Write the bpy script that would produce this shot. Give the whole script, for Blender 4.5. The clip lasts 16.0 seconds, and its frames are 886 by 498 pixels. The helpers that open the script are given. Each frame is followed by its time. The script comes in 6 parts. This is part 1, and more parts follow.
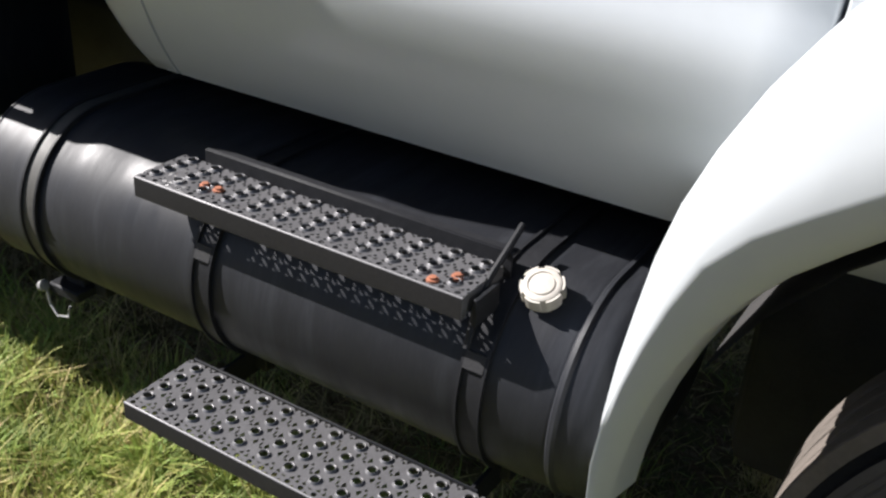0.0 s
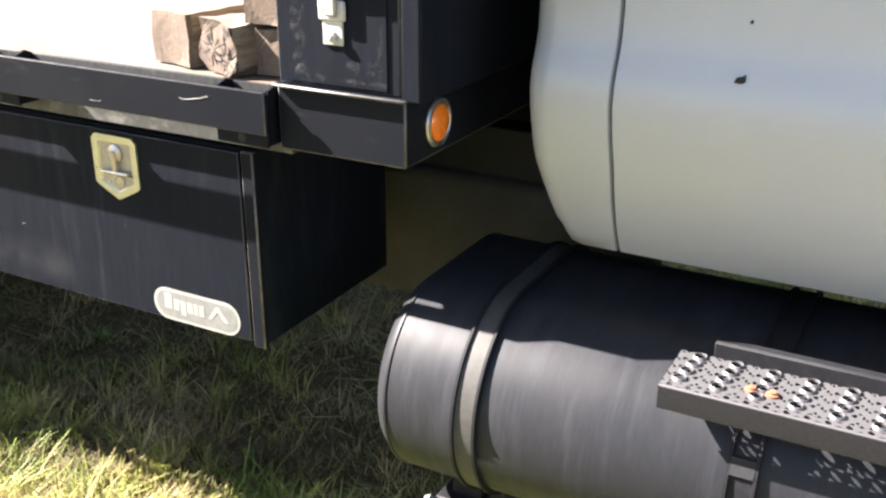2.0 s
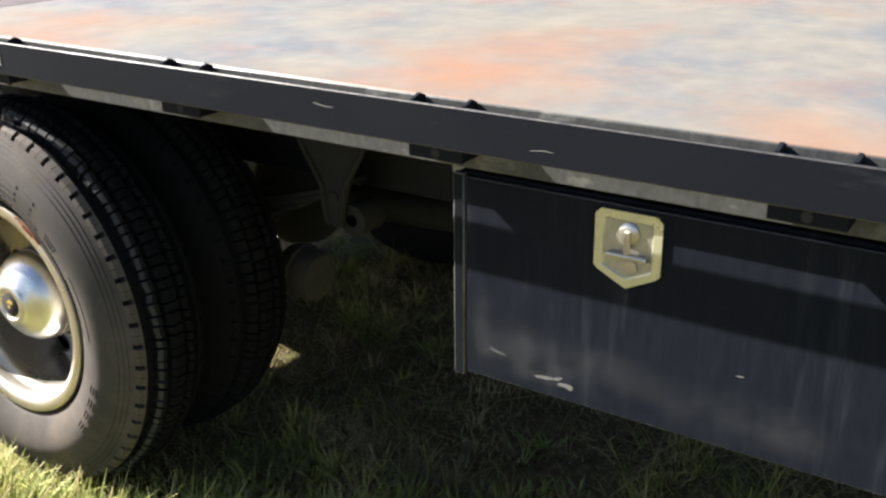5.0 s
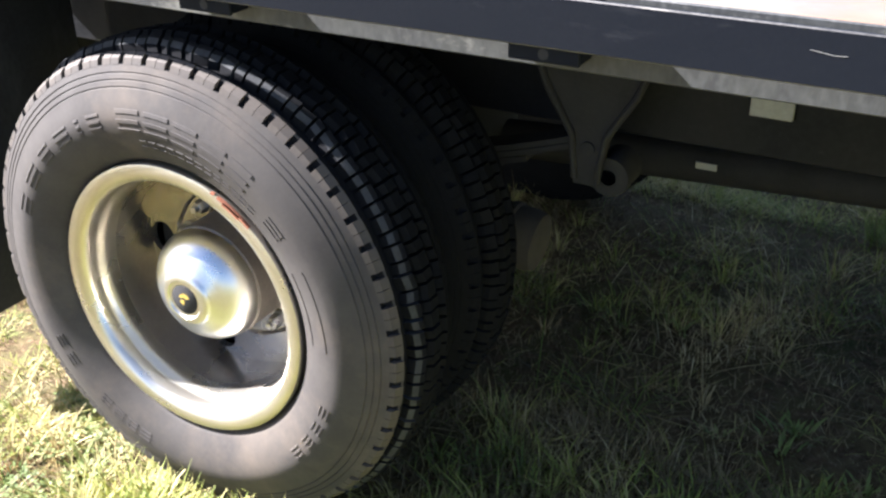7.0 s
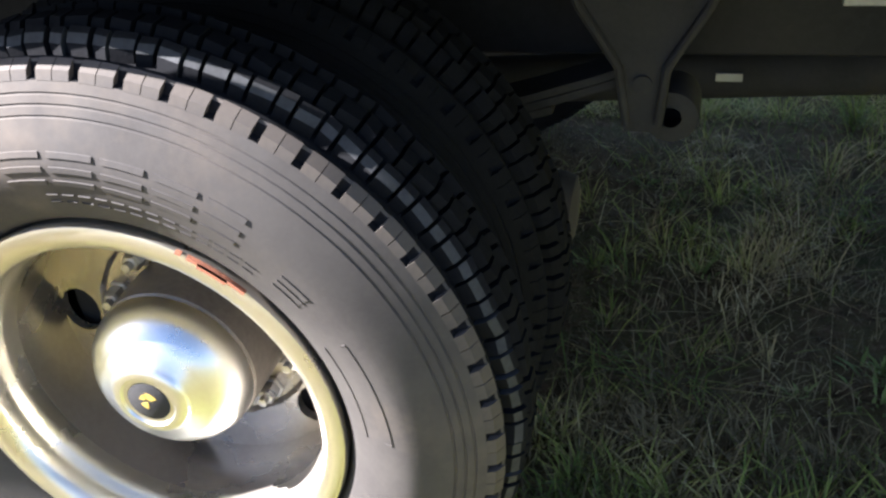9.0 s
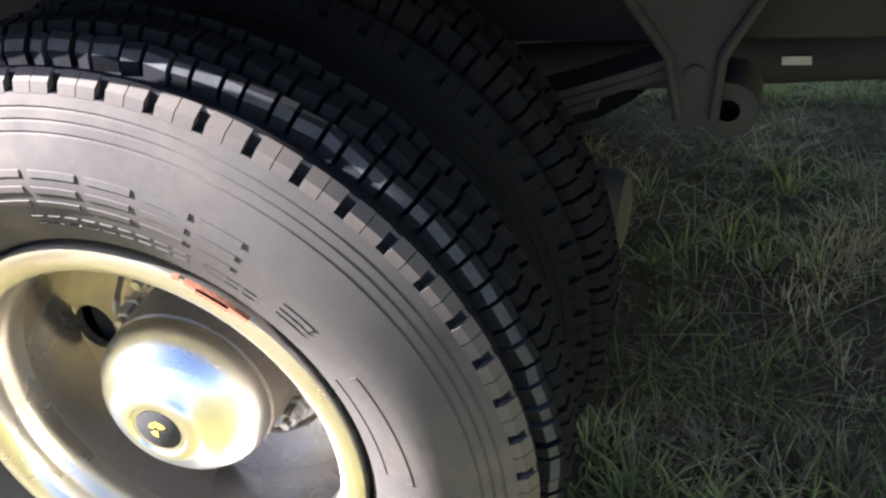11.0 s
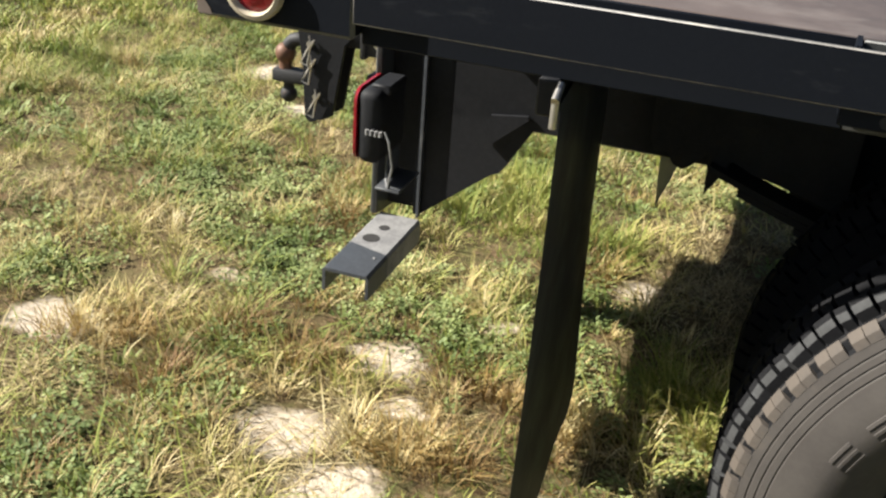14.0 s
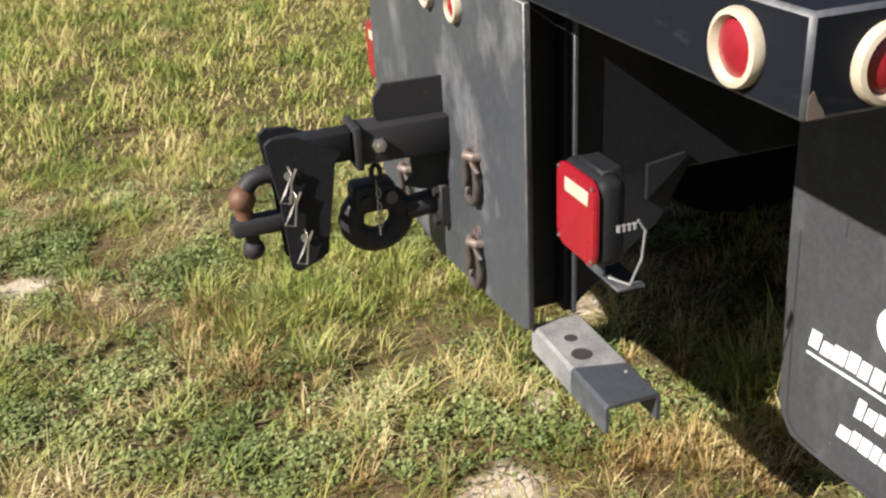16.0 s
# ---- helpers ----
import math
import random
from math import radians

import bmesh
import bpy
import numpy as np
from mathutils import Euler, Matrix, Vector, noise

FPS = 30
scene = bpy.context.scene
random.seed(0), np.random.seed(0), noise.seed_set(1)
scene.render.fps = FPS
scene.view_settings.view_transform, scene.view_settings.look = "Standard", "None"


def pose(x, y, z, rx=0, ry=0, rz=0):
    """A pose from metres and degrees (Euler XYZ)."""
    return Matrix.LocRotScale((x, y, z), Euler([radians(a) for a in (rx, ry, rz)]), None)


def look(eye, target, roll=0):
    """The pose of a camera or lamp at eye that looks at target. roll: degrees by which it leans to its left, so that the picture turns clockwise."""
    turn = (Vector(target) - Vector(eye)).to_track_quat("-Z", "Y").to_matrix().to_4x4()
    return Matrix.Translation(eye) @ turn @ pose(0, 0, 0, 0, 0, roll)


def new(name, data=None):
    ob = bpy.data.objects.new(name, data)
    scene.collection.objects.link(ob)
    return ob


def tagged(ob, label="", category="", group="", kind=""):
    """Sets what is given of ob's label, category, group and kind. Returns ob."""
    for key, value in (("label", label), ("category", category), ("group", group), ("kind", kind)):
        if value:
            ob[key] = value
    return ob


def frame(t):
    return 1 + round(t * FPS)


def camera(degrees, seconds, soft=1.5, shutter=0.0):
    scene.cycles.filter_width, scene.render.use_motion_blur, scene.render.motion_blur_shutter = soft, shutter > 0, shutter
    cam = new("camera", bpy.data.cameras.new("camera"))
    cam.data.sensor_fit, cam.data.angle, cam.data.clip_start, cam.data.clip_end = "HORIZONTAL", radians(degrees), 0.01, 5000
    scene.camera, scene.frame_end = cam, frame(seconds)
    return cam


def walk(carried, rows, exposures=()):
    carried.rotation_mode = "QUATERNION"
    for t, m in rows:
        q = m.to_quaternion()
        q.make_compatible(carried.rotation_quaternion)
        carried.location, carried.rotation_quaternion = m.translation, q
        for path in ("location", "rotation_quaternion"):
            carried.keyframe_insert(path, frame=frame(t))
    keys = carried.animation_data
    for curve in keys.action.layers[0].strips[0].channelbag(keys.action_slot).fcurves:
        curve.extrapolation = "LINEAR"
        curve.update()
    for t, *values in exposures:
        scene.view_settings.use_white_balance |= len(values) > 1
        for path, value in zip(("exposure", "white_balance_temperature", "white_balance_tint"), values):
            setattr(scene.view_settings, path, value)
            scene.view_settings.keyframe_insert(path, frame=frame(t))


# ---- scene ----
cam = camera(47.6, 16.0, 2.4)
PATH = [
    (0, (2.062, -1.059, 1.642), (1.175, 0.466, 0.7), 4.0),
    (0.5, (1.824, -1.167, 1.646), (0.927, 0.365, 0.726), 3.5),
    (1, (1.619, -1.196, 1.635), (0.673, 0.326, 0.746), 1.3),
    (1.5, (1.37, -1.172, 1.629), (0.421, 0.392, 0.821), -0.0),
    (2, (1.123, -1.254, 1.642), (0.247, 0.376, 0.883), 0.2),
    (2.5, (0.914, -1.316, 1.633), (0.038, 0.315, 0.878), 0.5),
    (3, (0.666, -1.268, 1.608), (-0.225, 0.373, 0.892), -0.8),
    (3.5, (0.455, -1.262, 1.62), (-0.396, 0.394, 0.89), -0.3),
    (4, (0.222, -1.35, 1.635), (-0.659, 0.286, 0.895), 0.4),
    (4.5, (-0.046, -1.36, 1.635), (-0.98, 0.244, 0.891), 0.2),
    (5, (-0.255, -1.312, 1.637), (-1.286, 0.237, 0.904), -0.7),
    (7.5, (-1.463, -1.206, 1.558), (-2.239, 0.369, 0.601), -1.4),
    (8, (-1.634, -1.086, 1.542), (-2.349, 0.501, 0.558), -3.8),
    (8.5, (-1.769, -0.974, 1.509), (-2.339, 0.634, 0.465), -4.4),
    (9, (-1.8, -0.862, 1.441), (-2.312, 0.754, 0.38), -5.9),
    (11.5, (-1.781, -0.718, 1.405), (-2.458, 0.822, 0.323), -8.9),
    (12, (-1.934, -0.816, 1.471), (-2.552, 0.732, 0.365), -3.2),
    (12.5, (-2.181, -0.958, 1.532), (-2.806, 0.609, 0.459), -0.8),
    (13, (-2.428, -0.999, 1.538), (-3.066, 0.584, 0.496), 1.0),
    (13.5, (-2.728, -1.104, 1.54), (-3.384, 0.537, 0.603), 4.8),
    (14, (-3.132, -1.215, 1.561), (-3.677, 0.467, 0.626), 4.5),
    (14.5, (-3.543, -1.129, 1.543), (-3.872, 0.613, 0.618), 2.2),
    (15, (-3.95, -1.052, 1.52), (-3.935, 0.712, 0.578), 0.8),
    (15.5, (-4.333, -0.908, 1.518), (-4.003, 0.831, 0.587), -1.4),
    (16, (-4.648, -0.782, 1.518), (-4.074, 0.923, 0.644), -3.3),
]
EXPOSURES = [
    (0.0, 1.50, 6200, 14), (0.5, 1.70, 6450, 15), (1.0, 2.60, 6600, 16), (1.5, 3.00, 6450, 16), (2.0, 3.14, 6600, 17), (2.5, 3.15, 7000, 20), (3.0, 3.10, 6950, 19), (3.5, 2.82, 6550, 16), (4.0, 2.64, 6450, 14), (4.5, 2.55, 6500, 14), (5.2, 2.28, 6350, 12), (7.3, 3.18, 5850, 17), (8.0, 3.45, 5850, 17),
    (8.5, 3.26, 5850, 17), (9.2, 3.28, 5850, 17), (11.3, 3.62, 5850, 19), (12.0, 3.42, 5950, 19), (12.5, 2.84, 6150, 18), (13.1, 2.30, 6500, 10), (14.0, 1.56, 6550, 9), (15.0, 1.26, 6550, 14), (16.0, 1.20, 6550, 14),
]
walk(cam, [(t, look(eye, target, roll)) for t, eye, target, roll in PATH], EXPOSURES)

# ---- world, sun ----
SUN_DIR = Vector((1.28, 0.33, -1.0)).normalized()      # the way the sunlight travels
world = bpy.data.worlds.new("sky")
scene.world = world
world.use_nodes = True
wn = world.node_tree.nodes
sky = wn.new("ShaderNodeTexSky")
sky.sky_type = "NISHITA"
sky.sun_disc = False
sky.sun_elevation = math.asin(-SUN_DIR.z)
sky.sun_rotation = math.atan2(-SUN_DIR.x, -SUN_DIR.y)
wn["Background"].inputs["Strength"].default_value = 0.036
world.node_tree.links.new(sky.outputs["Color"], wn["Background"].inputs["Color"])
sun_data = bpy.data.lights.new("sun", "SUN")
sun_data.energy = 5.0
sun_data.angle = radians(0.53)
sun_data.color = (1.0, 0.95, 0.87)
sun = new("sun", sun_data)
sun.matrix_world = look((-6, -2, 6), Vector((-6, -2, 6)) + SUN_DIR)


# ---- materials ----
def material(name, base, rough=0.5, metal=0.0, dark=None, scale=8.0, stretch=(1, 1, 1), amount=0.5, fine=120.0, fine_amount=0.15,
             bump=0.1, bump_scale=200.0, coat=0.0, spec=0.5, third=None, third_scale=3.0, third_at=(0.58, 0.7), third_stretch=(1, 1, 1), rough_var=0.12, per_object=0.0):
    """A surface in up to three tones: broad patches, fine grain and, on top, stains of a third tone."""
    m = bpy.data.materials.new(name)
    m.use_nodes = True
    n, l = m.node_tree.nodes, m.node_tree.links
    b = n["Principled BSDF"]
    b.inputs["Metallic"].default_value = metal
    b.inputs["Specular IOR Level"].default_value = spec
    b.inputs["Coat Weight"].default_value = coat
    b.inputs["Coat Roughness"].default_value = 0.08
    tc = n.new("ShaderNodeTexCoord")

    def tex(size, detail, way, rough_=0.6):
        mp = n.new("ShaderNodeMapping")
        mp.inputs["Scale"].default_value = way
        t = n.new("ShaderNodeTexNoise")
        t.inputs["Scale"].default_value = size
        t.inputs["Detail"].default_value = detail
        t.inputs["Roughness"].default_value = rough_
        l.new(tc.outputs["Object"], mp.inputs["Vector"])
        l.new(mp.outputs["Vector"], t.inputs["Vector"])
        return t.outputs["Fac"]

    def ramp(src, a, c):
        r = n.new("ShaderNodeMapRange")
        r.inputs["From Min"].default_value, r.inputs["From Max"].default_value = a, c
        l.new(src, r.inputs["Value"])
        return r.outputs["Result"]

    def mix(fac, a, c, scale_=1.0):
        x = n.new("ShaderNodeMix")
        x.data_type = "RGBA"
        if scale_ != 1.0:
            k = n.new("ShaderNodeMath")
            k.operation = "MULTIPLY"
            k.inputs[1].default_value = scale_
            l.new(fac, k.inputs[0])
            fac = k.outputs[0]
        l.new(fac, x.inputs["Factor"])
        for s, v in (("A", a), ("B", c)):
            sock = [q for q in x.inputs if q.name == s and q.type == "RGBA"][0]
            if isinstance(v, tuple):
                sock.default_value = (*v, 1)
            else:
                l.new(v, sock)
        return [q for q in x.outputs if q.type == "RGBA"][0]

    dark = dark or tuple(c * 0.6 for c in base)
    broad = tex(scale, 6, stretch)
    col = mix(ramp(broad, 0.35, 0.68), base, dark, amount)
    grain = tex(fine, 3, stretch)
    col = mix(ramp(grain, 0.4, 0.75), col, tuple(min(1, c * 1.6 + 0.01) for c in base), fine_amount)
    if third:
        col = mix(ramp(tex(third_scale, 7, third_stretch, 0.68), *third_at), col, third)
    if per_object:
        oi = n.new("ShaderNodeObjectInfo")
        col = mix(oi.outputs["Random"], col, dark, per_object)
    l.new(col, b.inputs["Base Color"])
    rr = n.new("ShaderNodeMapRange")
    rr.inputs["To Min"].default_value, rr.inputs["To Max"].default_value = max(0.02, rough - rough_var), min(1, rough + rough_var)
    rr.inputs["From Min"].default_value, rr.inputs["From Max"].default_value = 0.3, 0.7
    l.new(broad, rr.inputs["Value"])
    l.new(rr.outputs["Result"], b.inputs["Roughness"])
    if bump:
        bp = n.new("ShaderNodeBump")
        bp.inputs["Strength"].default_value = bump
        bp.inputs["Distance"].default_value = 0.002
        l.new(tex(bump_scale, 4, stretch), bp.inputs["Height"])
        l.new(bp.outputs["Normal"], b.inputs["Normal"])
    return m


BLACK_PAINT = material("black_paint", (0.0135, 0.0140, 0.0160), 0.55, dark=(0.006, 0.0065, 0.008), scale=5, fine=90, fine_amount=0.25, bump=0.05, spec=0.16, third=(0.035, 0.035, 0.036), third_scale=9, third_at=(0.64, 0.85))
# the bluish tint of box and rail paint stands in for reflected sky
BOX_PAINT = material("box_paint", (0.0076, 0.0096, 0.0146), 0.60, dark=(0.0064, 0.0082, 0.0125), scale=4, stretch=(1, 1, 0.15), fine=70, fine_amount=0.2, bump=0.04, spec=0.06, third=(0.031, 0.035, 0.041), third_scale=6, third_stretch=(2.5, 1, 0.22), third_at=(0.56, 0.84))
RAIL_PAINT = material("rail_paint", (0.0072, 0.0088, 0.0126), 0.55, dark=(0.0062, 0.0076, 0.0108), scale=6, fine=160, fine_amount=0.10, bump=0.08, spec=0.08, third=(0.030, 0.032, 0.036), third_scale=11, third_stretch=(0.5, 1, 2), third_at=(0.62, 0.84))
RUSTY_BLACK = material("rusty_black", (0.019, 0.0190, 0.0205), 0.60, dark=(0.011, 0.0110, 0.0118), scale=14, fine=200, fine_amount=0.3, bump=0.25, spec=0.3, third=(0.085, 0.046, 0.028), third_scale=16, third_at=(0.62, 0.78))
STRAP_DUST = material("dusty_strap", (0.042, 0.041, 0.035), 0.6, dark=(0.03, 0.03, 0.028), scale=9, amount=0.8, fine=90, fine_amount=0.3, bump=0.1)
SCRAPE = material("bare_scrape", (0.150, 0.147, 0.137), 0.7, dark=(0.085, 0.085, 0.08), scale=40, amount=0.8, bump=0.1)
WORN_EDGE = material("worn_edge", (0.11, 0.104, 0.096), 0.55, metal=0.2, dark=(0.03, 0.03, 0.032), scale=9, amount=1.0, fine=60, fine_amount=0.5, bump=0.1, third=(0.27, 0.25, 0.215), third_scale=14, third_at=(0.54, 0.78))
WORN_PAINT = material("worn_grey_paint", (0.047, 0.052, 0.060), 0.5, dark=(0.026, 0.029, 0.034), scale=4, stretch=(1, 1, 0.5), amount=0.9, fine=120, fine_amount=0.3, bump=0.1, third=(0.165, 0.168, 0.168), third_scale=5, third_stretch=(1, 1.2, 0.8), third_at=(0.52, 0.78))
SCUFFED_STEP = material("scuffed_step", (0.22, 0.218, 0.215), 0.6, dark=(0.075, 0.075, 0.080), scale=12, amount=0.9, fine=140, fine_amount=0.3, bump=0.15)
LATCH_DISH = material("latch_dish", (0.42, 0.42, 0.37), 0.35, metal=0.6, dark=(0.23, 0.19, 0.15), scale=25, fine=160, bump=0.05)
SCUFF = material("paint_scuff", (0.15, 0.15, 0.145), 0.7, dark=(0.06, 0.06, 0.06), scale=60, amount=0.9, bump=0.0)
sn, sl = SCUFF.node_tree.nodes, SCUFF.node_tree.links
s_tc, s_no, s_mr = sn.new("ShaderNodeTexCoord"), sn.new("ShaderNodeTexNoise"), sn.new("ShaderNodeMapRange")
s_no.inputs["Scale"].default_value, s_no.inputs["Detail"].default_value, s_no.inputs["Roughness"].default_value = 55, 9, 0.75
s_mr.inputs["From Min"].default_value, s_mr.inputs["From Max"].default_value, s_mr.inputs["To Max"].default_value = 0.46, 0.78, 0.45
sl.new(s_tc.outputs["Object"], s_no.inputs["Vector"])
sl.new(s_no.outputs["Fac"], s_mr.inputs["Value"])
sl.new(s_mr.outputs["Result"], sn["Principled BSDF"].inputs["Alpha"])      # worn thin in specks
CHANNEL = material("chipped_channel_paint", (0.046, 0.048, 0.046), 0.5, dark=(0.020, 0.021, 0.022), scale=7, stretch=(1, 1, 0.5), amount=1.0, fine=90, fine_amount=0.5, bump=0.12, third=(0.21, 0.205, 0.185), third_scale=9, third_stretch=(0.7, 1, 1.2), third_at=(0.54, 0.72))
SMEAR = material("dust_smear", (0.16, 0.162, 0.160), 0.8, dark=(0.10, 0.10, 0.10), scale=20, amount=0.5, bump=0.0)
sn, sl = SMEAR.node_tree.nodes, SMEAR.node_tree.links
s_tc, s_no, s_mr = sn.new("ShaderNodeTexCoord"), sn.new("ShaderNodeTexNoise"), sn.new("ShaderNodeMapRange")
s_no.inputs["Scale"].default_value, s_no.inputs["Detail"].default_value, s_no.inputs["Roughness"].default_value = 14, 8, 0.65
s_mr.inputs["From Min"].default_value, s_mr.inputs["From Max"].default_value, s_mr.inputs["To Max"].default_value = 0.36, 0.80, 0.17
s_di, s_fa, s_mu = sn.new("ShaderNodeVectorMath"), sn.new("ShaderNodeMapRange"), sn.new("ShaderNodeMath")
s_di.operation, s_mu.operation = "DISTANCE", "MULTIPLY"
s_sc = sn.new("ShaderNodeVectorMath")
s_sc.operation = "MULTIPLY"
s_sc.inputs[1].default_value = (1, 0, 1)
s_di.inputs[1].default_value = (0.5, 0, 0.5)
s_fa.interpolation_type = "SMOOTHSTEP"
s_fa.inputs["From Min"].default_value, s_fa.inputs["From Max"].default_value = 0.5, 0.05
sl.new(s_tc.outputs["Object"], s_no.inputs["Vector"])
sl.new(s_tc.outputs["Generated"], s_sc.inputs[0])
sl.new(s_sc.outputs["Vector"], s_di.inputs[0])
sl.new(s_di.outputs["Value"], s_fa.inputs["Value"])
sl.new(s_no.outputs["Fac"], s_mr.inputs["Value"])
sl.new(s_mr.outputs["Result"], s_mu.inputs[0])
sl.new(s_fa.outputs["Result"], s_mu.inputs[1])
sl.new(s_mu.outputs["Value"], sn["Principled BSDF"].inputs["Alpha"])      # thin and cloudy
UNDER = material("underbody", (0.035, 0.034, 0.0335), 0.85, dark=(0.022, 0.0215, 0.021), scale=10, bump=0.3, spec=0.15, third=(0.044, 0.039, 0.033), third_scale=8)
TANK_PAINT = material("tank_paint", (0.0165, 0.0176, 0.0208), 0.48, dark=(0.013, 0.014, 0.017), scale=5, stretch=(3, 0.6, 0.6), fine=60, fine_amount=0.2, bump=0.06, spec=0.22, third=(0.036, 0.039, 0.045), third_scale=5, third_stretch=(4, 0.5, 0.35), third_at=(0.53, 0.82))
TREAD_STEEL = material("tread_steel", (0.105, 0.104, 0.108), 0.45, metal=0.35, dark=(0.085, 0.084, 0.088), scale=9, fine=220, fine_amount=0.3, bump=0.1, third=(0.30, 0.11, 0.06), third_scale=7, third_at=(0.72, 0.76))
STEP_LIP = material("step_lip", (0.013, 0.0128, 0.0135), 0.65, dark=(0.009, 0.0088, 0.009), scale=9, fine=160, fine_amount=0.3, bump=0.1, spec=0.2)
RUST = material("rust", (0.28, 0.10, 0.05), 0.85, dark=(0.14, 0.05, 0.03), scale=40, bump=0.4)
WHITE_PAINT = material("white_paint", (0.410, 0.434, 0.450), 0.34, dark=(0.374, 0.398, 0.414), scale=2.0, fine=30, fine_amount=0.03, bump=0.0, coat=0.18, rough_var=0.05, third=(0.39, 0.41, 0.425), third_scale=3, third_stretch=(1, 1, 0.4), third_at=(0.62, 0.9))
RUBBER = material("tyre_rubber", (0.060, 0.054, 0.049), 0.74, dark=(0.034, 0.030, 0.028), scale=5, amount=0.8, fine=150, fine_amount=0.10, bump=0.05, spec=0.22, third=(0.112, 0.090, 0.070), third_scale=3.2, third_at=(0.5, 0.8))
RIB_RUBBER = material("rib_rubber", (0.105, 0.090, 0.078), 0.8, dark=(0.060, 0.052, 0.046), scale=8, amount=0.7, fine=90, fine_amount=0.2, bump=0.12, spec=0.2)
# near-black copy of the rubber, with shade below the deck put in
SHADED_RUBBER = material("shaded_rubber", (0.0100, 0.0102, 0.0112), 0.90, dark=(0.007, 0.007, 0.0075), scale=9, fine=160, fine_amount=0.2, bump=0.15, spec=0.06)
WORN_LIT_TREAD = material("worn_lit_tread", (0.052, 0.053, 0.054), 0.80, dark=(0.020, 0.020, 0.020), scale=30, fine=160, fine_amount=0.2, bump=0.15, spec=0.1)
DUSTY = material("road_dust", (0.034, 0.032, 0.029), 0.9, dark=(0.017, 0.016, 0.0145), scale=5, fine=60, fine_amount=0.2, bump=0.2)
DUSTY_DARK = material("dark_road_dust", (0.060, 0.052, 0.042), 0.9, dark=(0.034, 0.030, 0.025), scale=9, bump=0.2)
RUSTY_STEEL = material("rusty_steel", (0.17, 0.135, 0.115), 0.6, metal=0.3, dark=(0.07, 0.05, 0.04), scale=30, bump=0.2)
RING_STEEL = material("ring_steel", (0.075, 0.062, 0.056), 0.55, metal=0.2, dark=(0.030, 0.026, 0.025), scale=30, amount=0.8, bump=0.2, third=(0.13, 0.065, 0.040), third_scale=25, third_at=(0.55, 0.75))
STAIN = material("rust_stain", (0.115, 0.082, 0.066), 0.7, dark=(0.070, 0.056, 0.050), scale=40, amount=0.8, bump=0.1)
RUSTY_BALL = material("rusty_ball", (0.13, 0.062, 0.035), 0.6, metal=0.2, dark=(0.06, 0.03, 0.02), scale=40, bump=0.2)
WHEEL_METAL = material("polished_alloy", (0.68, 0.64, 0.56), 0.34, metal=0.95, dark=(0.50, 0.44, 0.36), scale=5, fine=130, fine_amount=0.05, bump=0.015, third=(0.42, 0.33, 0.22), third_scale=9, third_at=(0.72, 1.0))
WHEEL_DULL = material("dusty_alloy", (0.47, 0.425, 0.37), 0.30, metal=0.85, dark=(0.27, 0.235, 0.20), scale=4, amount=0.8, fine=90, fine_amount=0.12, bump=0.03, third=(0.50, 0.45, 0.39), third_scale=4, third_at=(0.5, 0.8))
HUB_DUST = material("dusty_hub", (0.19, 0.165, 0.14), 0.5, metal=0.4, dark=(0.10, 0.082, 0.068), scale=9, fine=110, fine_amount=0.3, bump=0.15)
CHROME = material("chrome", (0.74, 0.725, 0.69), 0.32, metal=1.0, dark=(0.67, 0.64, 0.58), scale=14, fine=150, fine_amount=0.1, bump=0.02, rough_var=0.06)
ZINC = material("zinc_steel", (0.62, 0.63, 0.46), 0.36, metal=0.7, dark=(0.47, 0.46, 0.27), scale=30, fine=200, bump=0.03)
BARE_STEEL = material("bare_steel", (0.52, 0.50, 0.47), 0.35, metal=0.9, dark=(0.30, 0.28, 0.25), scale=24, bump=0.05)
PALE_PAINT = material("pale_paint", (0.40, 0.40, 0.365), 0.5, dark=(0.29, 0.285, 0.255), scale=20, bump=0.05)
CAP_PLASTIC = material("cap_metal", (0.40, 0.375, 0.335), 0.55, dark=(0.27, 0.245, 0.21), scale=30, fine=160, bump=0.1)
DECK_STEEL = material("deck_steel", (0.186, 0.162, 0.122), 0.48, metal=0.15, spec=0.3, dark=(0.098, 0.108, 0.122), scale=1.7, stretch=(1.3, 1.1, 1), amount=1.0, fine=10, fine_amount=0.28, bump=0.1, bump_scale=60,
                      third=(0.235, 0.120, 0.066), third_scale=1.15, third_stretch=(1.2, 1.2, 1), third_at=(0.46, 0.72))
REAR_DECK = material("rear_deck_steel", (0.115, 0.088, 0.076), 0.50, metal=0.1, spec=0.3, dark=(0.060, 0.050, 0.050), scale=2.2, stretch=(1.3, 1.1, 1), amount=1.0, fine=12, fine_amount=0.25, bump=0.1, bump_scale=60, third=(0.20, 0.175, 0.16), third_scale=2.2, third_stretch=(0.8, 1.4, 1), third_at=(0.52, 0.72))
TIMBER = material("timber", (0.225, 0.178, 0.128), 0.9, dark=(0.05, 0.034, 0.022), scale=7, stretch=(7, 0.5, 7), amount=0.85, fine=50, fine_amount=0.35, bump=1.0, bump_scale=30)
TIMBER_END = material("timber_end", (0.150, 0.112, 0.082), 0.95, dark=(0.070, 0.050, 0.036), scale=14, stretch=(1, 0.3, 1), amount=0.8, fine=70, fine_amount=0.2, bump=0.6, bump_scale=160, third=(0.052, 0.037, 0.027), third_scale=40, third_stretch=(2.2, 0.3, 0.6), third_at=(0.55, 0.72))
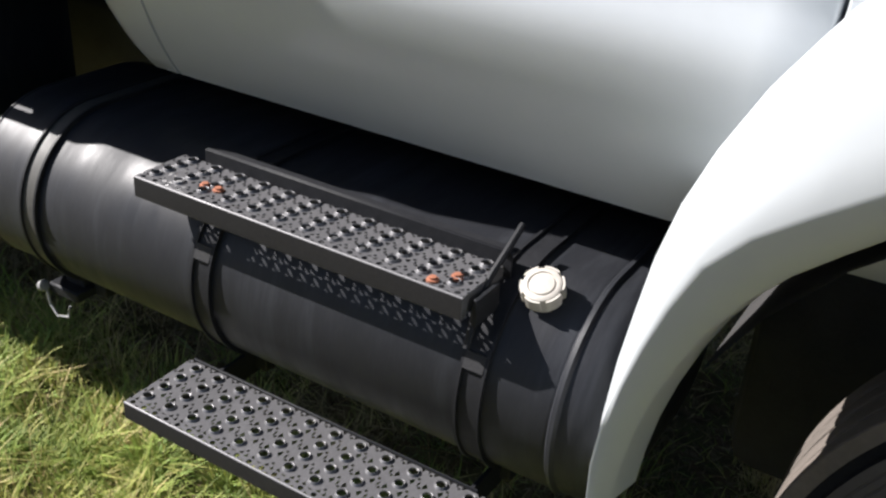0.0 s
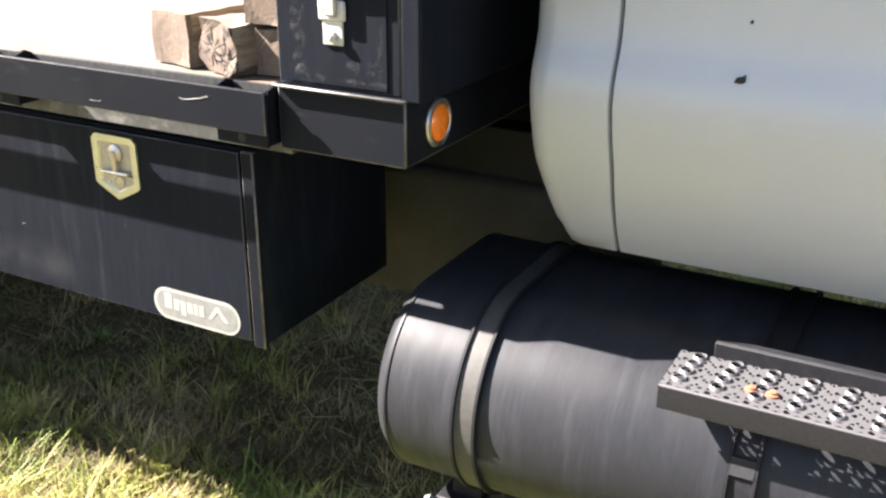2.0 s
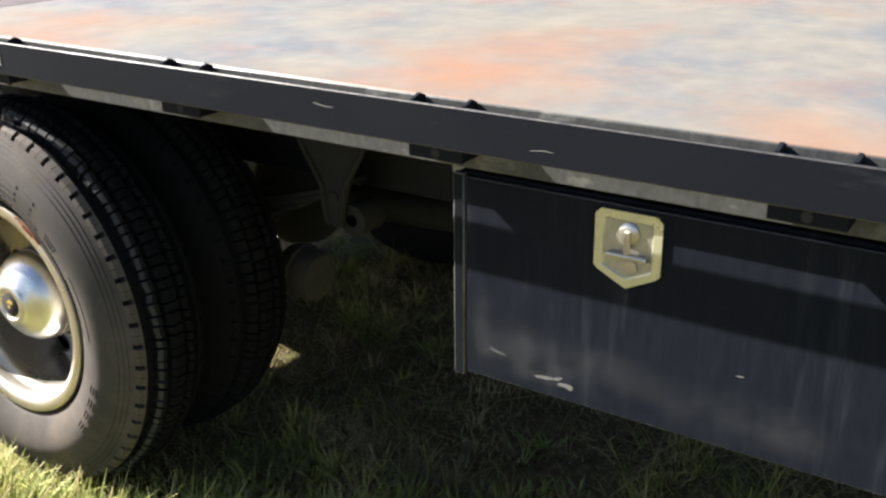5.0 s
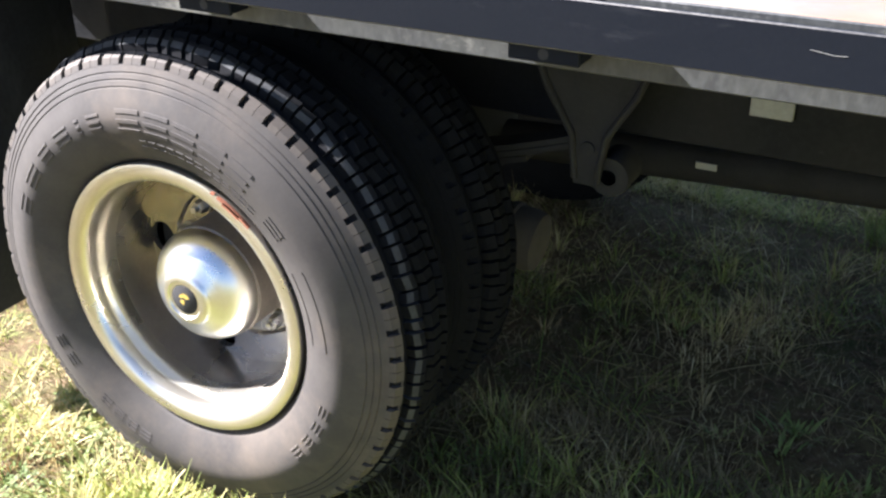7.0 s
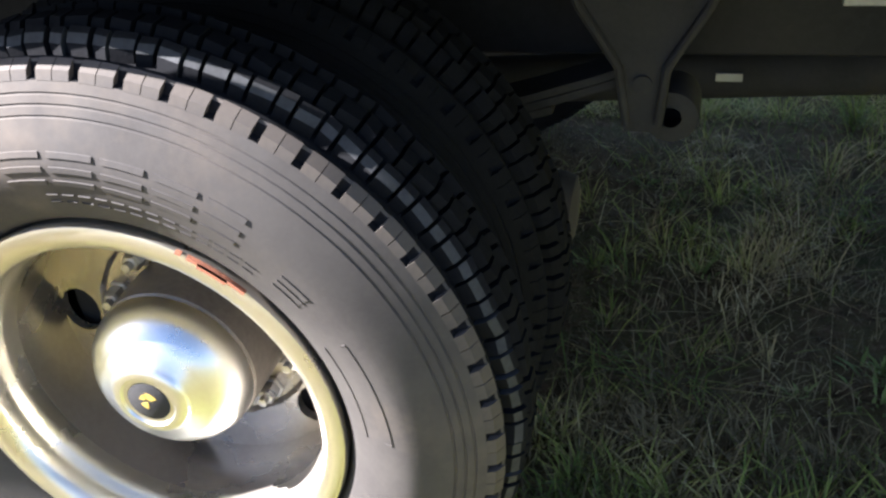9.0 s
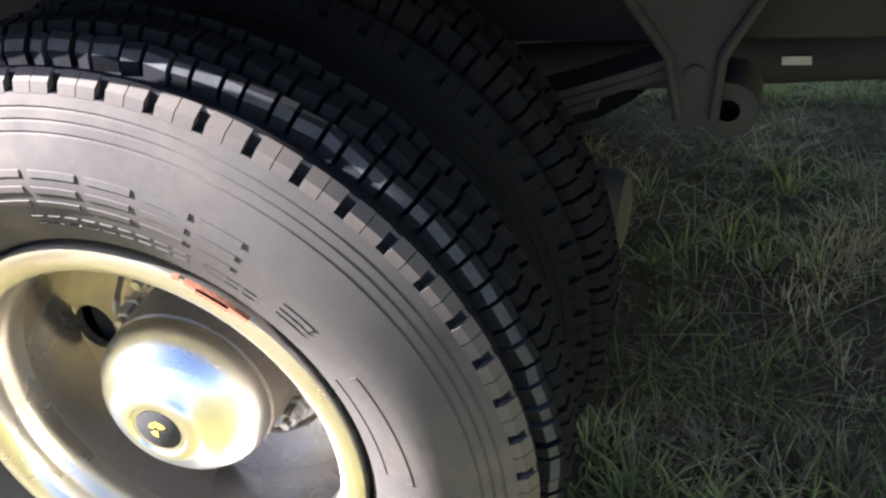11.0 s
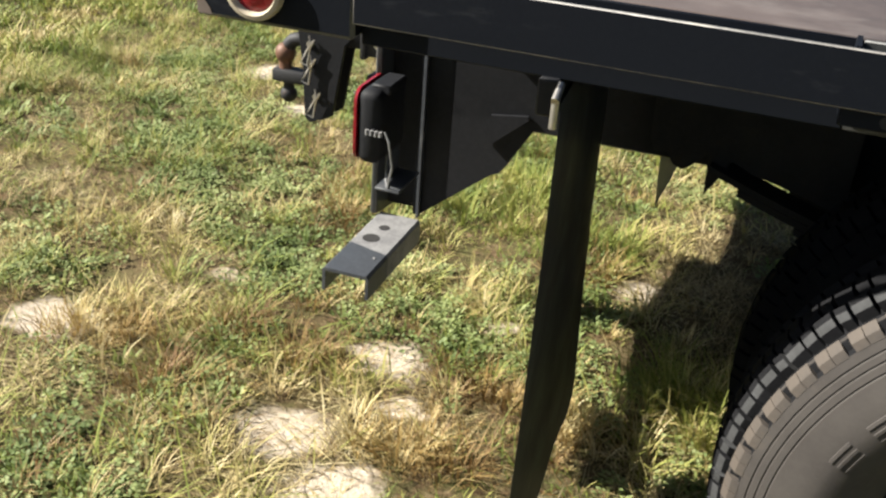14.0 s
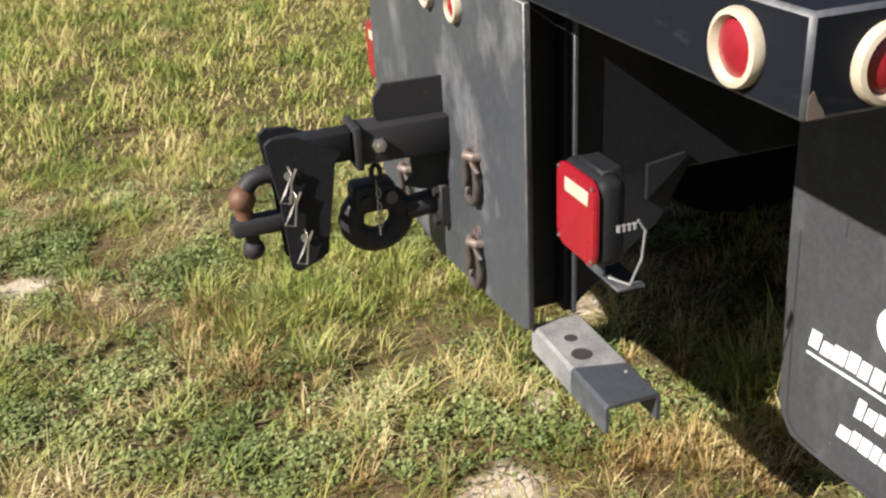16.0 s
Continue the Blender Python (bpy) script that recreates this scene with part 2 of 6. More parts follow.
OLD_END = material("cracked_end", (0.155, 0.118, 0.090), 0.95, dark=(0.040, 0.028, 0.020), scale=60, amount=0.9, fine=120, fine_amount=0.3, bump=1.0, bump_scale=90, third=(0.020, 0.014, 0.010), third_scale=34, third_at=(0.50, 0.60))
RED_LENS = material("red_lens", (0.25, 0.009, 0.018), 0.25, dark=(0.13, 0.005, 0.011), scale=22, bump=0.15, bump_scale=400, coat=0.15)
AMBER_LENS = material("amber_lens", (0.85, 0.20, 0.01), 0.3, dark=(0.65, 0.12, 0.01), scale=60, bump=0.15, bump_scale=400, coat=0.15)
CREAM = material("cream_plastic", (0.45, 0.40, 0.305), 0.5, dark=(0.32, 0.265, 0.19), scale=16, amount=0.8, bump=0.08)
TAPE_RED = material("tape_red", (0.60, 0.045, 0.03), 0.35, dark=(0.45, 0.03, 0.02), scale=90, bump=0.2, bump_scale=180)
tn, tl = TAPE_RED.node_tree.nodes, TAPE_RED.node_tree.links
t_tc, t_vo, t_mr, t_mx = tn.new("ShaderNodeTexCoord"), tn.new("ShaderNodeTexVoronoi"), tn.new("ShaderNodeMapRange"), tn.new("ShaderNodeMix")
t_mx.data_type = "RGBA"
t_vo.inputs["Scale"].default_value, t_vo.inputs["Randomness"].default_value = 115, 0.12
t_mr.inputs["From Min"].default_value, t_mr.inputs["From Max"].default_value = 0.42, 0.20
tl.new(t_tc.outputs["Object"], t_vo.inputs["Vector"])
tl.new(t_vo.outputs["Distance"], t_mr.inputs["Value"])
tl.new(t_mr.outputs["Result"], t_mx.inputs["Factor"])
tl.new(tn["Principled BSDF"].inputs["Base Color"].links[0].from_socket, t_mx.inputs[6])
t_mx.inputs[7].default_value = (0.70, 0.20, 0.15, 1)      # paler cells of the reflective sheet
tl.new(t_mx.outputs[2], tn["Principled BSDF"].inputs["Base Color"])
TAPE_WHITE = material("tape_white", (0.68, 0.68, 0.66), 0.35, dark=(0.5, 0.5, 0.5), scale=90, bump=0.2, bump_scale=180)
DECAL_GREY = material("decal_grey", (0.19, 0.19, 0.18), 0.6, dark=(0.11, 0.11, 0.11), scale=40, bump=0.05)
DECAL_PALE = material("decal_pale", (0.33, 0.33, 0.30), 0.6, dark=(0.22, 0.22, 0.20), scale=40, bump=0.05)
WHITE_PRINT = material("white_print", (0.75, 0.75, 0.73), 0.6, dark=(0.45, 0.45, 0.44), scale=40, amount=0.6, bump=0.05)
FLAP_RUBBER = material("flap_rubber", (0.040, 0.042, 0.046), 0.62, dark=(0.025, 0.0265, 0.029), scale=6, fine=80, fine_amount=0.3, bump=0.15, spec=0.25, third=(0.095, 0.097, 0.102), third_scale=5, third_stretch=(1, 1.6, 0.7), third_at=(0.52, 0.85))
GOLD = material("gold_mark", (0.50, 0.36, 0.08), 0.4, dark=(0.36, 0.24, 0.05), scale=80, bump=0)


# ---- mesh helpers ----
def add_box(bm, x0, x1, y0, y1, z0, z1, bevel=0.0, segments=1):
    r = bmesh.ops.create_cube(bm, size=1.0, matrix=Matrix.LocRotScale(((x0 + x1) / 2, (y0 + y1) / 2, (z0 + z1) / 2), None, (abs(x1 - x0), abs(y1 - y0), abs(z1 - z0))))
    if bevel:
        es = list({e for v in r["verts"] for e in v.link_edges})
        bmesh.ops.bevel(bm, geom=es, offset=bevel, segments=segments, affect="EDGES", profile=0.5)
    return r["verts"]


def add_lathe(bm, profile, m, seg=32, closed=False):
    """Turns (radius, height) pairs round the z axis of m."""
    rings = []
    for r, h in profile:
        if r < 1e-5:
            rings.append([bm.verts.new(m @ Vector((0, 0, h)))])
        else:
            rings.append([bm.verts.new(m @ Vector((r * math.cos(2 * math.pi * i / seg), r * math.sin(2 * math.pi * i / seg), h))) for i in range(seg)])
    pairs = list(zip(rings, rings[1:])) + ([(rings[-1], rings[0])] if closed else [])
    for a, c in pairs:
        for i in range(seg):
            j = (i + 1) % seg
            if len(a) == 1 and len(c) == 1:
                continue
            if len(a) == 1:
                bm.faces.new((a[0], c[i], c[j]))
            elif len(c) == 1:
                bm.faces.new((a[i], c[0], a[j]))
            else:
                bm.faces.new((a[i], c[i], c[j], a[j]))


def axis_to(p, q):
    """A pose at p whose z points to q."""
    return Matrix.Translation(p) @ (Vector(q) - Vector(p)).to_track_quat("Z", "Y").to_matrix().to_4x4()


def add_rod(bm, p, q, r, seg=12):
    h = (Vector(q) - Vector(p)).length
    add_lathe(bm, [(0, 0), (r, 0), (r, h), (0, h)], axis_to(p, q), seg)


def add_tube(bm, pts, r, seg=10, closed=False):
    """A round bar along a line of points."""
    pts = [Vector(p) for p in pts]
    n = len(pts)
    rings = []
    up = Vector((0.13, 0.31, 0.94))
    for i, p in enumerate(pts):
        a = pts[(i - 1) % n] if closed or i else p
        c = pts[(i + 1) % n] if closed or i < n - 1 else p
        t = (c - a).normalized()
        u = t.cross(up).normalized()
        w = u.cross(t)
        rings.append([bm.verts.new(p + r * (math.cos(2 * math.pi * k / seg) * u + math.sin(2 * math.pi * k / seg) * w)) for k in range(seg)])
    for i in range(n if closed else n - 1):
        a, c = rings[i], rings[(i + 1) % n]
        for k in range(seg):
            bm.faces.new((a[k], c[k], c[(k + 1) % seg], a[(k + 1) % seg]))
    if not closed:
        bm.faces.new(rings[0]), bm.faces.new(rings[-1])


def add_prism(bm, outline, m, depth):
    """Extrudes an outline in the xy plane of m along its z."""
    a = [bm.verts.new(m @ Vector((x, y, 0))) for x, y in outline]
    c = [bm.verts.new(m @ Vector((x, y, depth))) for x, y in outline]
    n = len(a)
    bm.faces.new(a), bm.faces.new(c[::-1])
    for i in range(n):
        bm.faces.new((a[i], a[(i + 1) % n], c[(i + 1) % n], c[i]))


def add_loft(bm, rows, close_ends=False, wrap=False):
    vs = [[bm.verts.new(p) for p in row] for row in rows]
    for a, c in zip(vs, vs[1:]):
        k = len(a)
        for i in range(k if wrap else k - 1):
            bm.faces.new((a[i], c[i], c[(i + 1) % k], a[(i + 1) % k]))
    if close_ends:
        bm.faces.new(vs[0]), bm.faces.new(vs[-1])


def soft_bevel(bm, offset, segments=2, angle=35):
    bmesh.ops.recalc_face_normals(bm, faces=bm.faces)
    es = [e for e in bm.edges if len(e.link_faces) == 2 and e.calc_face_angle(0) > radians(angle)]
    bmesh.ops.bevel(bm, geom=es, offset=offset, segments=segments, affect="EDGES", profile=0.5, clamp_overlap=True)


def to_mesh(name, bm, mats, smooth=40):
    bmesh.ops.remove_doubles(bm, verts=bm.verts, dist=1e-6)
    bmesh.ops.recalc_face_normals(bm, faces=bm.faces)
    me = bpy.data.meshes.new(name)
    bm.to_mesh(me)
    bm.free()
    for m in mats if isinstance(mats, (list, tuple)) else [mats]:
        me.materials.append(m)
    if smooth:
        me.shade_smooth()
        me.set_sharp_from_angle(angle=radians(smooth))
    return me


def part(name, bm, mats, parent, label="", smooth=40):
    ob = new(name, to_mesh(name, bm, mats, smooth))
    ob.parent = parent
    if label:
        tagged(ob, label)
    return ob


def thing(name, label, category, at=(0, 0, 0), group="", kind=""):
    ob = new(name)
    ob.location = at
    ob.empty_display_size = 0.1
    return tagged(ob, label, category, group, kind)


def paint_faces(bm, index, test):
    for f in bm.faces:
        if test(f.calc_center_median()):
            f.material_index = index


def rounded(w, h, r, n=6):
    """The outline of a plate with round corners."""
    pts = []
    for cx, cy, a in ((w / 2 - r, h / 2 - r, 0), (-w / 2 + r, h / 2 - r, 90), (-w / 2 + r, -h / 2 + r, 180), (w / 2 - r, -h / 2 + r, 270)):
        pts += [(cx + r * math.cos(radians(a + 90 * i / n)), cy + r * math.sin(radians(a + 90 * i / n))) for i in range(n + 1)]
    return pts


def worn_edges(bm):
    """Gives the slanted faces of bevelled edges the second material."""
    bm.normal_update()
    for f in bm.faces:
        if max(abs(c) for c in f.normal) < 0.985:
            f.material_index = 1


B = bmesh.new

# ---- ground ----
def smooth_noise(x, y, s, o=0.0):
    return noise.noise(Vector((x * s + o, y * s - o, o * 0.37)))


def ground_height(x, y):
    near = max(0.0, 1.0 - math.hypot(x + 1.5, y - 1.0) / 30)
    return near * (0.025 * smooth_noise(x, y, 0.9, 3.1) + 0.012 * smooth_noise(x, y, 3.3, 9.0)) - 0.012


# what grows where behind the truck: middle and reach
SANDY = [(-4.07, 0.54, 0.10), (-3.88, 0.40, 0.10), (-3.96, 0.93, 0.09), (-3.84, 0.75, 0.06), (-4.91, 0.70, 0.11), (-3.41, 1.63, 0.07), (-3.40, 0.50, 0.06), (-5.42, 2.96, 0.12), (-5.03, 2.56, 0.09), (-3.72, 1.23, 0.05), (-4.60, 1.16, 0.06)]
WEEDY = [(-4.88, 1.70, 0.26), (-3.82, 1.12, 0.19), (-4.04, 1.33, 0.13), (-3.60, 1.39, 0.12), (-4.52, 2.46, 0.20), (-4.66, 1.44, 0.14), (-5.30, 1.97, 0.22), (-5.97, 2.95, 0.30), (-3.56, 1.03, 0.10), (-5.07, 0.92, 0.14), (-4.43, 1.22, 0.12), (-5.02, 2.72, 0.18)]
FRESHLY = [(-4.08, 2.02, 0.30), (-3.62, 1.86, 0.17)]
TUFTY = [(-4.43, 1.69, 0.13), (-4.43, 0.88, 0.10), (-4.13, 0.82, 0.10), (-4.41, 0.56, 0.13), (-4.72, 0.72, 0.14), (-3.52, 1.66, 0.10), (-3.75, 0.58, 0.10), (-4.48, 1.98, 0.12), (-3.52, 0.93, 0.12), (-3.42, 0.80, 0.10)]
STRAWY = [(-4.87, 3.20, 0.30), (-4.78, 2.60, 0.20), (-4.01, 1.02, 0.17), (-3.46, 1.14, 0.13), (-3.80, 0.80, 0.17), (-4.18, 0.96, 0.14), (-4.95, 2.75, 0.20), (-4.65, 2.32, 0.18), (-4.36, 1.72, 0.14), (-3.60, 0.89, 0.13), (-5.31, 1.43, 0.18)]


def blob(x, y, spots_, o):
    """1 inside any of the spots, 0 away from them, with a ragged edge."""
    b = 0.0
    for cx, cy, r in spots_:
        d = math.hypot(x - cx, (y - cy) * 1.15) / r
        if d < 1.7:
            b = max(b, 1.35 - 0.9 * d + 0.7 * smooth_noise(x, y, 8.0, o))
    return min(1.0, max(0.0, b))


def bareness(x, y):
    """0 where grass is thick, 1 on bare sand."""
    b = 0.0
    for cx, cy, r in SANDY:
        d = math.hypot(x - cx, (y - cy) * 1.3) / r
        if d < 1.6:
            b = max(b, 1.25 - 0.75 * d + 0.45 * smooth_noise(x, y, 9.0, 2.0))
    return min(1.0, max(0.0, b))


def grid_line(lo, hi, inner_lo, inner_hi, step):
    pts, v = [inner_lo], inner_lo
    s = step
    while v > lo:
        s *= 1.35
        v = max(lo, v - s)
        pts.insert(0, v)
    v = inner_lo
    while v < inner_hi:
        v += step
        pts.append(v)
    s = step
    while v < hi:
        s *= 1.35
        v = min(hi, v + s)
        pts.append(v)
    return pts


gm = bpy.data.materials.new("turf_soil")
gm.use_nodes = True
gn, gl = gm.node_tree.nodes, gm.node_tree.links
g_tc = gn.new("ShaderNodeTexCoord")


def g_noise(size, detail=6, rough=0.6):
    t = gn.new("ShaderNodeTexNoise")
    t.inputs["Scale"].default_value, t.inputs["Detail"].default_value, t.inputs["Roughness"].default_value = size, detail, rough
    gl.new(g_tc.outputs["Object"], t.inputs["Vector"])
    return t.outputs["Fac"]


def g_ramp(src, stops):
    r = gn.new("ShaderNodeValToRGB")
    while len(r.color_ramp.elements) < len(stops):
        r.color_ramp.elements.new(0.5)
    for e, (p, c) in zip(r.color_ramp.elements, stops):
        e.position, e.color = p, (*c, 1)
    gl.new(src, r.inputs["Fac"])
    return r.outputs["Color"]


def g_mix(fac, a, c):
    x = gn.new("ShaderNodeMix")
    x.data_type = "RGBA"
    gl.new(fac, x.inputs["Factor"])
    gl.new(a, [q for q in x.inputs if q.name == "A" and q.type == "RGBA"][0])
    gl.new(c, [q for q in x.inputs if q.name == "B" and q.type == "RGBA"][0])
    return [q for q in x.outputs if q.type == "RGBA"][0]


field = g_ramp(g_noise(0.9, 7, 0.65), [(0.36, (0.055, 0.068, 0.020)), (0.48, (0.095, 0.090, 0.034)), (0.60, (0.140, 0.110, 0.052))])
turf_soil = g_ramp(g_noise(26, 8, 0.7), [(0.32, (0.028, 0.022, 0.010)), (0.46, (0.075, 0.052, 0.026)), (0.58, (0.135, 0.090, 0.050)), (0.70, (0.30, 0.235, 0.145))])
sand = g_ramp(g_noise(40, 8, 0.65), [(0.3, (0.33, 0.265, 0.185)), (0.52, (0.48, 0.41, 0.32)), (0.75, (0.60, 0.53, 0.43))])
g_attr = gn.new("ShaderNodeAttribute")
g_attr.attribute_name = "bare"
g_sum = gn.new("ShaderNodeMath")
g_sum.operation = "MULTIPLY_ADD"
g_sum.inputs[1].default_value = 0.8
gl.new(g_noise(21, 6, 0.65), g_sum.inputs[0])
gl.new(g_attr.outputs["Fac"], g_sum.inputs[2])
bare = g_ramp(g_sum.outputs[0], [(0.62, (0, 0, 0)), (0.95, (1, 1, 1))])
turf = g_mix(g_ramp(g_noise(14, 9, 0.75), [(0.42, (0, 0, 0)), (0.60, (1, 1, 1))]), turf_soil, field)
far_mix = g_mix(bare, turf, sand)
gb = gn["Principled BSDF"]
gb.inputs["Roughness"].default_value = 0.95
gb.inputs["Specular IOR Level"].default_value = 0.15
gl.new(far_mix, gb.inputs["Base Color"])
g_bump = gn.new("ShaderNodeBump")
g_bump.inputs["Strength"].default_value, g_bump.inputs["Distance"].default_value = 0.8, 0.012
gl.new(g_noise(55, 8, 0.7), g_bump.inputs["Height"])
gl.new(g_bump.outputs["Normal"], gb.inputs["Normal"])

gx = grid_line(-900, 900, -7.0, 3.5, 0.07)
gy = grid_line(-900, 900, -1.5, 4.5, 0.07)
verts = [(x, y, ground_height(x, y)) for y in gy for x in gx]
w = len(gx)
faces = [(j * w + i, j * w + i + 1, (j + 1) * w + i + 1, (j + 1) * w + i) for j in range(len(gy) - 1) for i in range(w - 1)]
me = bpy.data.meshes.new("ground")
me.from_pydata(verts, [], faces)
me.attributes.new("bare", "FLOAT", "POINT").data.foreach_set("value", [bareness(v[0], v[1]) for v in verts])
me.materials.append(gm)
me.shade_smooth()
tagged(new("ground", me), "patchy field of grass, straw and bare sandy soil", "ground", kind="structure")

# ---- the truck ----
RAIL_Y, DECK_Z = 0.0265, 1.253
MID = 1.25                       # the truck's middle line
truck = thing("flatbed_truck", "white cab truck with a black steel flatbed, parked on grass", "truck", (-2.54, MID, 0))
INV = Matrix.Translation((2.54, -MID, 0))


def tpart(name, bm, mats, label="", smooth=40, parent=None):
    """A part of the truck, given in world places."""
    bm.transform(INV)
    return part(name, bm, mats, parent or truck, label, smooth)


# deck
bm = B()
add_box(bm, -2.849, 0.112, 0.0885, 2 * MID - 0.0885, 1.235, DECK_Z, 0.003)
tpart("deck_plate", bm, DECK_STEEL, "weathered steel deck plate with rust streaks")
bm = B()
add_box(bm, -3.70, -2.851, 0.0885, 2 * MID - 0.0885, 1.235, DECK_Z, 0.003)
tpart("deck_plate", bm, REAR_DECK, "rustier reddish-brown rear deck plate")
for side in (0, 1):
    def sy(y):
        return 2 * MID - y if side else y
    bm = B()
    ys = sorted((sy(0.082), sy(0.088)))
    add_box(bm, -3.04, 0.112, ys[0], ys[1], 1.137, 1.2525, 0.002)
    ys = sorted((sy(0.0885), sy(0.15)))
    add_box(bm, -3.04, 0.112, ys[0], ys[1], 1.138, 1.146)
    tpart("side_channel", bm, CHANNEL)
    # rear length in darker paint, which stands in for shade on it
    bm = B()
    ys = sorted((sy(0.082), sy(0.088)))
    add_box(bm, -3.70, -3.0405, ys[0], ys[1], 1.137, 1.2525, 0.002)
    ys = sorted((sy(0.0885), sy(0.15)))
    add_box(bm, -3.70, -3.0405, ys[0], ys[1], 1.138, 1.146)
    tpart("side_channel", bm, RAIL_PAINT, "rear length of side channel, its shade put into darker paint")
    bm = B()
    ys = sorted((sy(RAIL_Y), sy(RAIL_Y + 0.008)))
    add_box(bm, -3.690, 0.100, ys[0], ys[1], 1.181, 1.2545, 0.002, 1)
    worn_edges(bm)
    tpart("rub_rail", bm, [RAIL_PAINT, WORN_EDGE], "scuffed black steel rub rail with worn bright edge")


def stake_pocket(x):
    bm = B()
    add_box(bm, x, x + 0.11, RAIL_Y + 0.0085, RAIL_Y + 0.0155, 1.157, 1.250, 0.002)      # outer plate
    for wx in (x, x + 0.104):
        m = Matrix(((0, 0, 1, wx), (1, 0, 0, 0), (0, 1, 0, 0), (0, 0, 0, 1)))
        add_prism(bm, [(RAIL_Y + 0.016, 1.160), (0.0815, 1.160), (0.0815, 1.254), (0.066, 1.261), (RAIL_Y + 0.016, 1.254)], m, 0.006)
    add_lathe(bm, [(0, 0), (0.0085, 0), (0.0085, 0.0006), (0, 0.0006)], axis_to((x + 0.055, RAIL_Y + 0.0084, 1.170), (x + 0.055, RAIL_Y - 1, 1.170)), 12)
    paint_faces(bm, 1, lambda c: c.y < RAIL_Y + 0.00845 and abs(c.x - x - 0.055) < 0.0087 and abs(c.z - 1.170) < 0.0087)
    return tpart("stake_pocket", bm, [RAIL_PAINT, UNDER])


stake_pocket(-0.012)
for k in range(1, 6):
    stake_pocket(-0.61 * k)


# red and white tape along the rail
for x0, x1, mt, nm in ((-2.785, -2.50, TAPE_RED, "red_tape"), (-2.498, -2.34, TAPE_WHITE, "white_tape")):
    bm = B()
    add_box(bm, x0, x1, RAIL_Y - 0.0016, RAIL_Y - 0.0002, 1.202, 1.250)
    tpart(nm, bm, mt)

# scratches through the rail's paint
def scratch(pts, r=0.0011):
    bm = B()
    add_tube(bm, [(x, RAIL_Y - 0.0002, z) for x, z in pts], r, 6)
    tpart("scratch", bm, SCRAPE, "thin pale scratch through the paint")


scratch([(-0.082, 1.2255), (-0.074, 1.2235), (-0.060, 1.2250), (-0.048, 1.2275), (-0.036, 1.2290), (-0.022, 1.2345), (-0.018, 1.2335)], 0.0010)
scratch([(-0.30, 1.196), (-0.285, 1.1955), (-0.27, 1.197)], 0.0005)
scratch([(-0.98, 1.203), (-0.955, 1.206), (-0.94, 1.205)], 0.0005)
scratch([(-1.42, 1.227), (-1.39, 1.223), (-1.375, 1.224)], 0.0005)

# front corner of the bed and the bulkhead cabinet on it
bm = B()
add_box(bm, 0.107, 0.352, 0.056, 2 * MID - 0.056, 1.154, 1.262, 0.003, 1)
worn_edges(bm)
tpart("front_beam", bm, [RAIL_PAINT, WORN_EDGE])
bm = B()
add_box(bm, 0.104, 0.358, 0.044, 2 * MID - 0.044, 1.2625, 1.2675, 0.002)
worn_edges(bm)
tpart("sill_plate", bm, [RAIL_PAINT, WORN_EDGE])
bm = B()
add_box(bm, 0.112, 0.345, 0.056, 2 * MID - 0.056, 1.268, 2.35, 0.004, 1)
worn_edges(bm)
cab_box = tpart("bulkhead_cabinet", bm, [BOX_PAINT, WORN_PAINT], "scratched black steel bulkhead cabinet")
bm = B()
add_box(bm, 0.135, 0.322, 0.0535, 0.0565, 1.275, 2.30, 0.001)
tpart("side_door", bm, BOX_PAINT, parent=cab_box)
bm = B()
add_box(bm, 0.347, 0.382, 0.052, 2 * MID - 0.052, 1.262, 1.51, 0.004)
# wider upper box added out of view to cast shade on the cab
add_box(bm, 0.347, 0.472, 0.046, 2 * MID - 0.046, 1.51, 2.35, 0.004)
tpart("front_flange", bm, BOX_PAINT, parent=cab_box)


def draw_latch(x, z):
    bm = B()
    add_box(bm, x - 0.019, x + 0.019, 0.0495, 0.0535, z, z + 0.045, 0.0015)
    add_box(bm, x - 0.025, x + 0.025, 0.046, 0.0535, z + 0.038, z + 0.07, 0.003)
    add_box(bm, x - 0.012, x + 0.012, 0.040, 0.0455, z + 0.045, z + 0.125, 0.004)
    add_lathe(bm, [(0, 0), (0.009, 0), (0.0085, 0.005), (0.004, 0.0075), (0, 0.008)], axis_to((x, 0.0495, z + 0.014), (x, -1, z + 0.014)), 14)
    add_tube(bm, [(x + a, 0.042, z + b) for a, b in ((-0.05, 0.118), (-0.048, 0.132), (-0.03, 0.142), (0, 0.146), (0.03, 0.142), (0.048, 0.132), (0.05, 0.118), (0.03, 0.108), (0, 0.106), (-0.03, 0.108))], 0.007, 10, True)
    tpart("draw_latch", bm, PALE_PAINT, "worn pale grey draw latch", parent=cab_box)


draw_latch(0.226, 1.340)


def scuffs(spots_, seed, parent, make, y):
    """Flat irregular blotches of worn paint: middle x, z, spread across and up, count, size, stretch upward."""
    rnd = random.Random(seed)
    bm = B()
    for cx, cz, w_, h_, count, size, tall in spots_:
        for _ in range(count):
            x, z = cx + w_ * (rnd.random() - 0.5), cz + h_ * (rnd.random() - 0.5)
            r = size * rnd.uniform(0.3, 1.0)
            pts = [(r * rnd.uniform(0.35, 1.2) * math.cos(t), tall * r * rnd.uniform(0.35, 1.2) * math.sin(t)) for t in [2 * math.pi * i / 12 for i in range(12)]]
            bm.faces.new([bm.verts.new((x + a, y - 0.0001 * (_ % 7) / 7, z + c)) for a, c in pts])
    ob = make("worn_paint", bm, SCUFF, "", parent=parent, smooth=0)
    tagged(ob, "flakes of worn pale paint", kind="stuff")


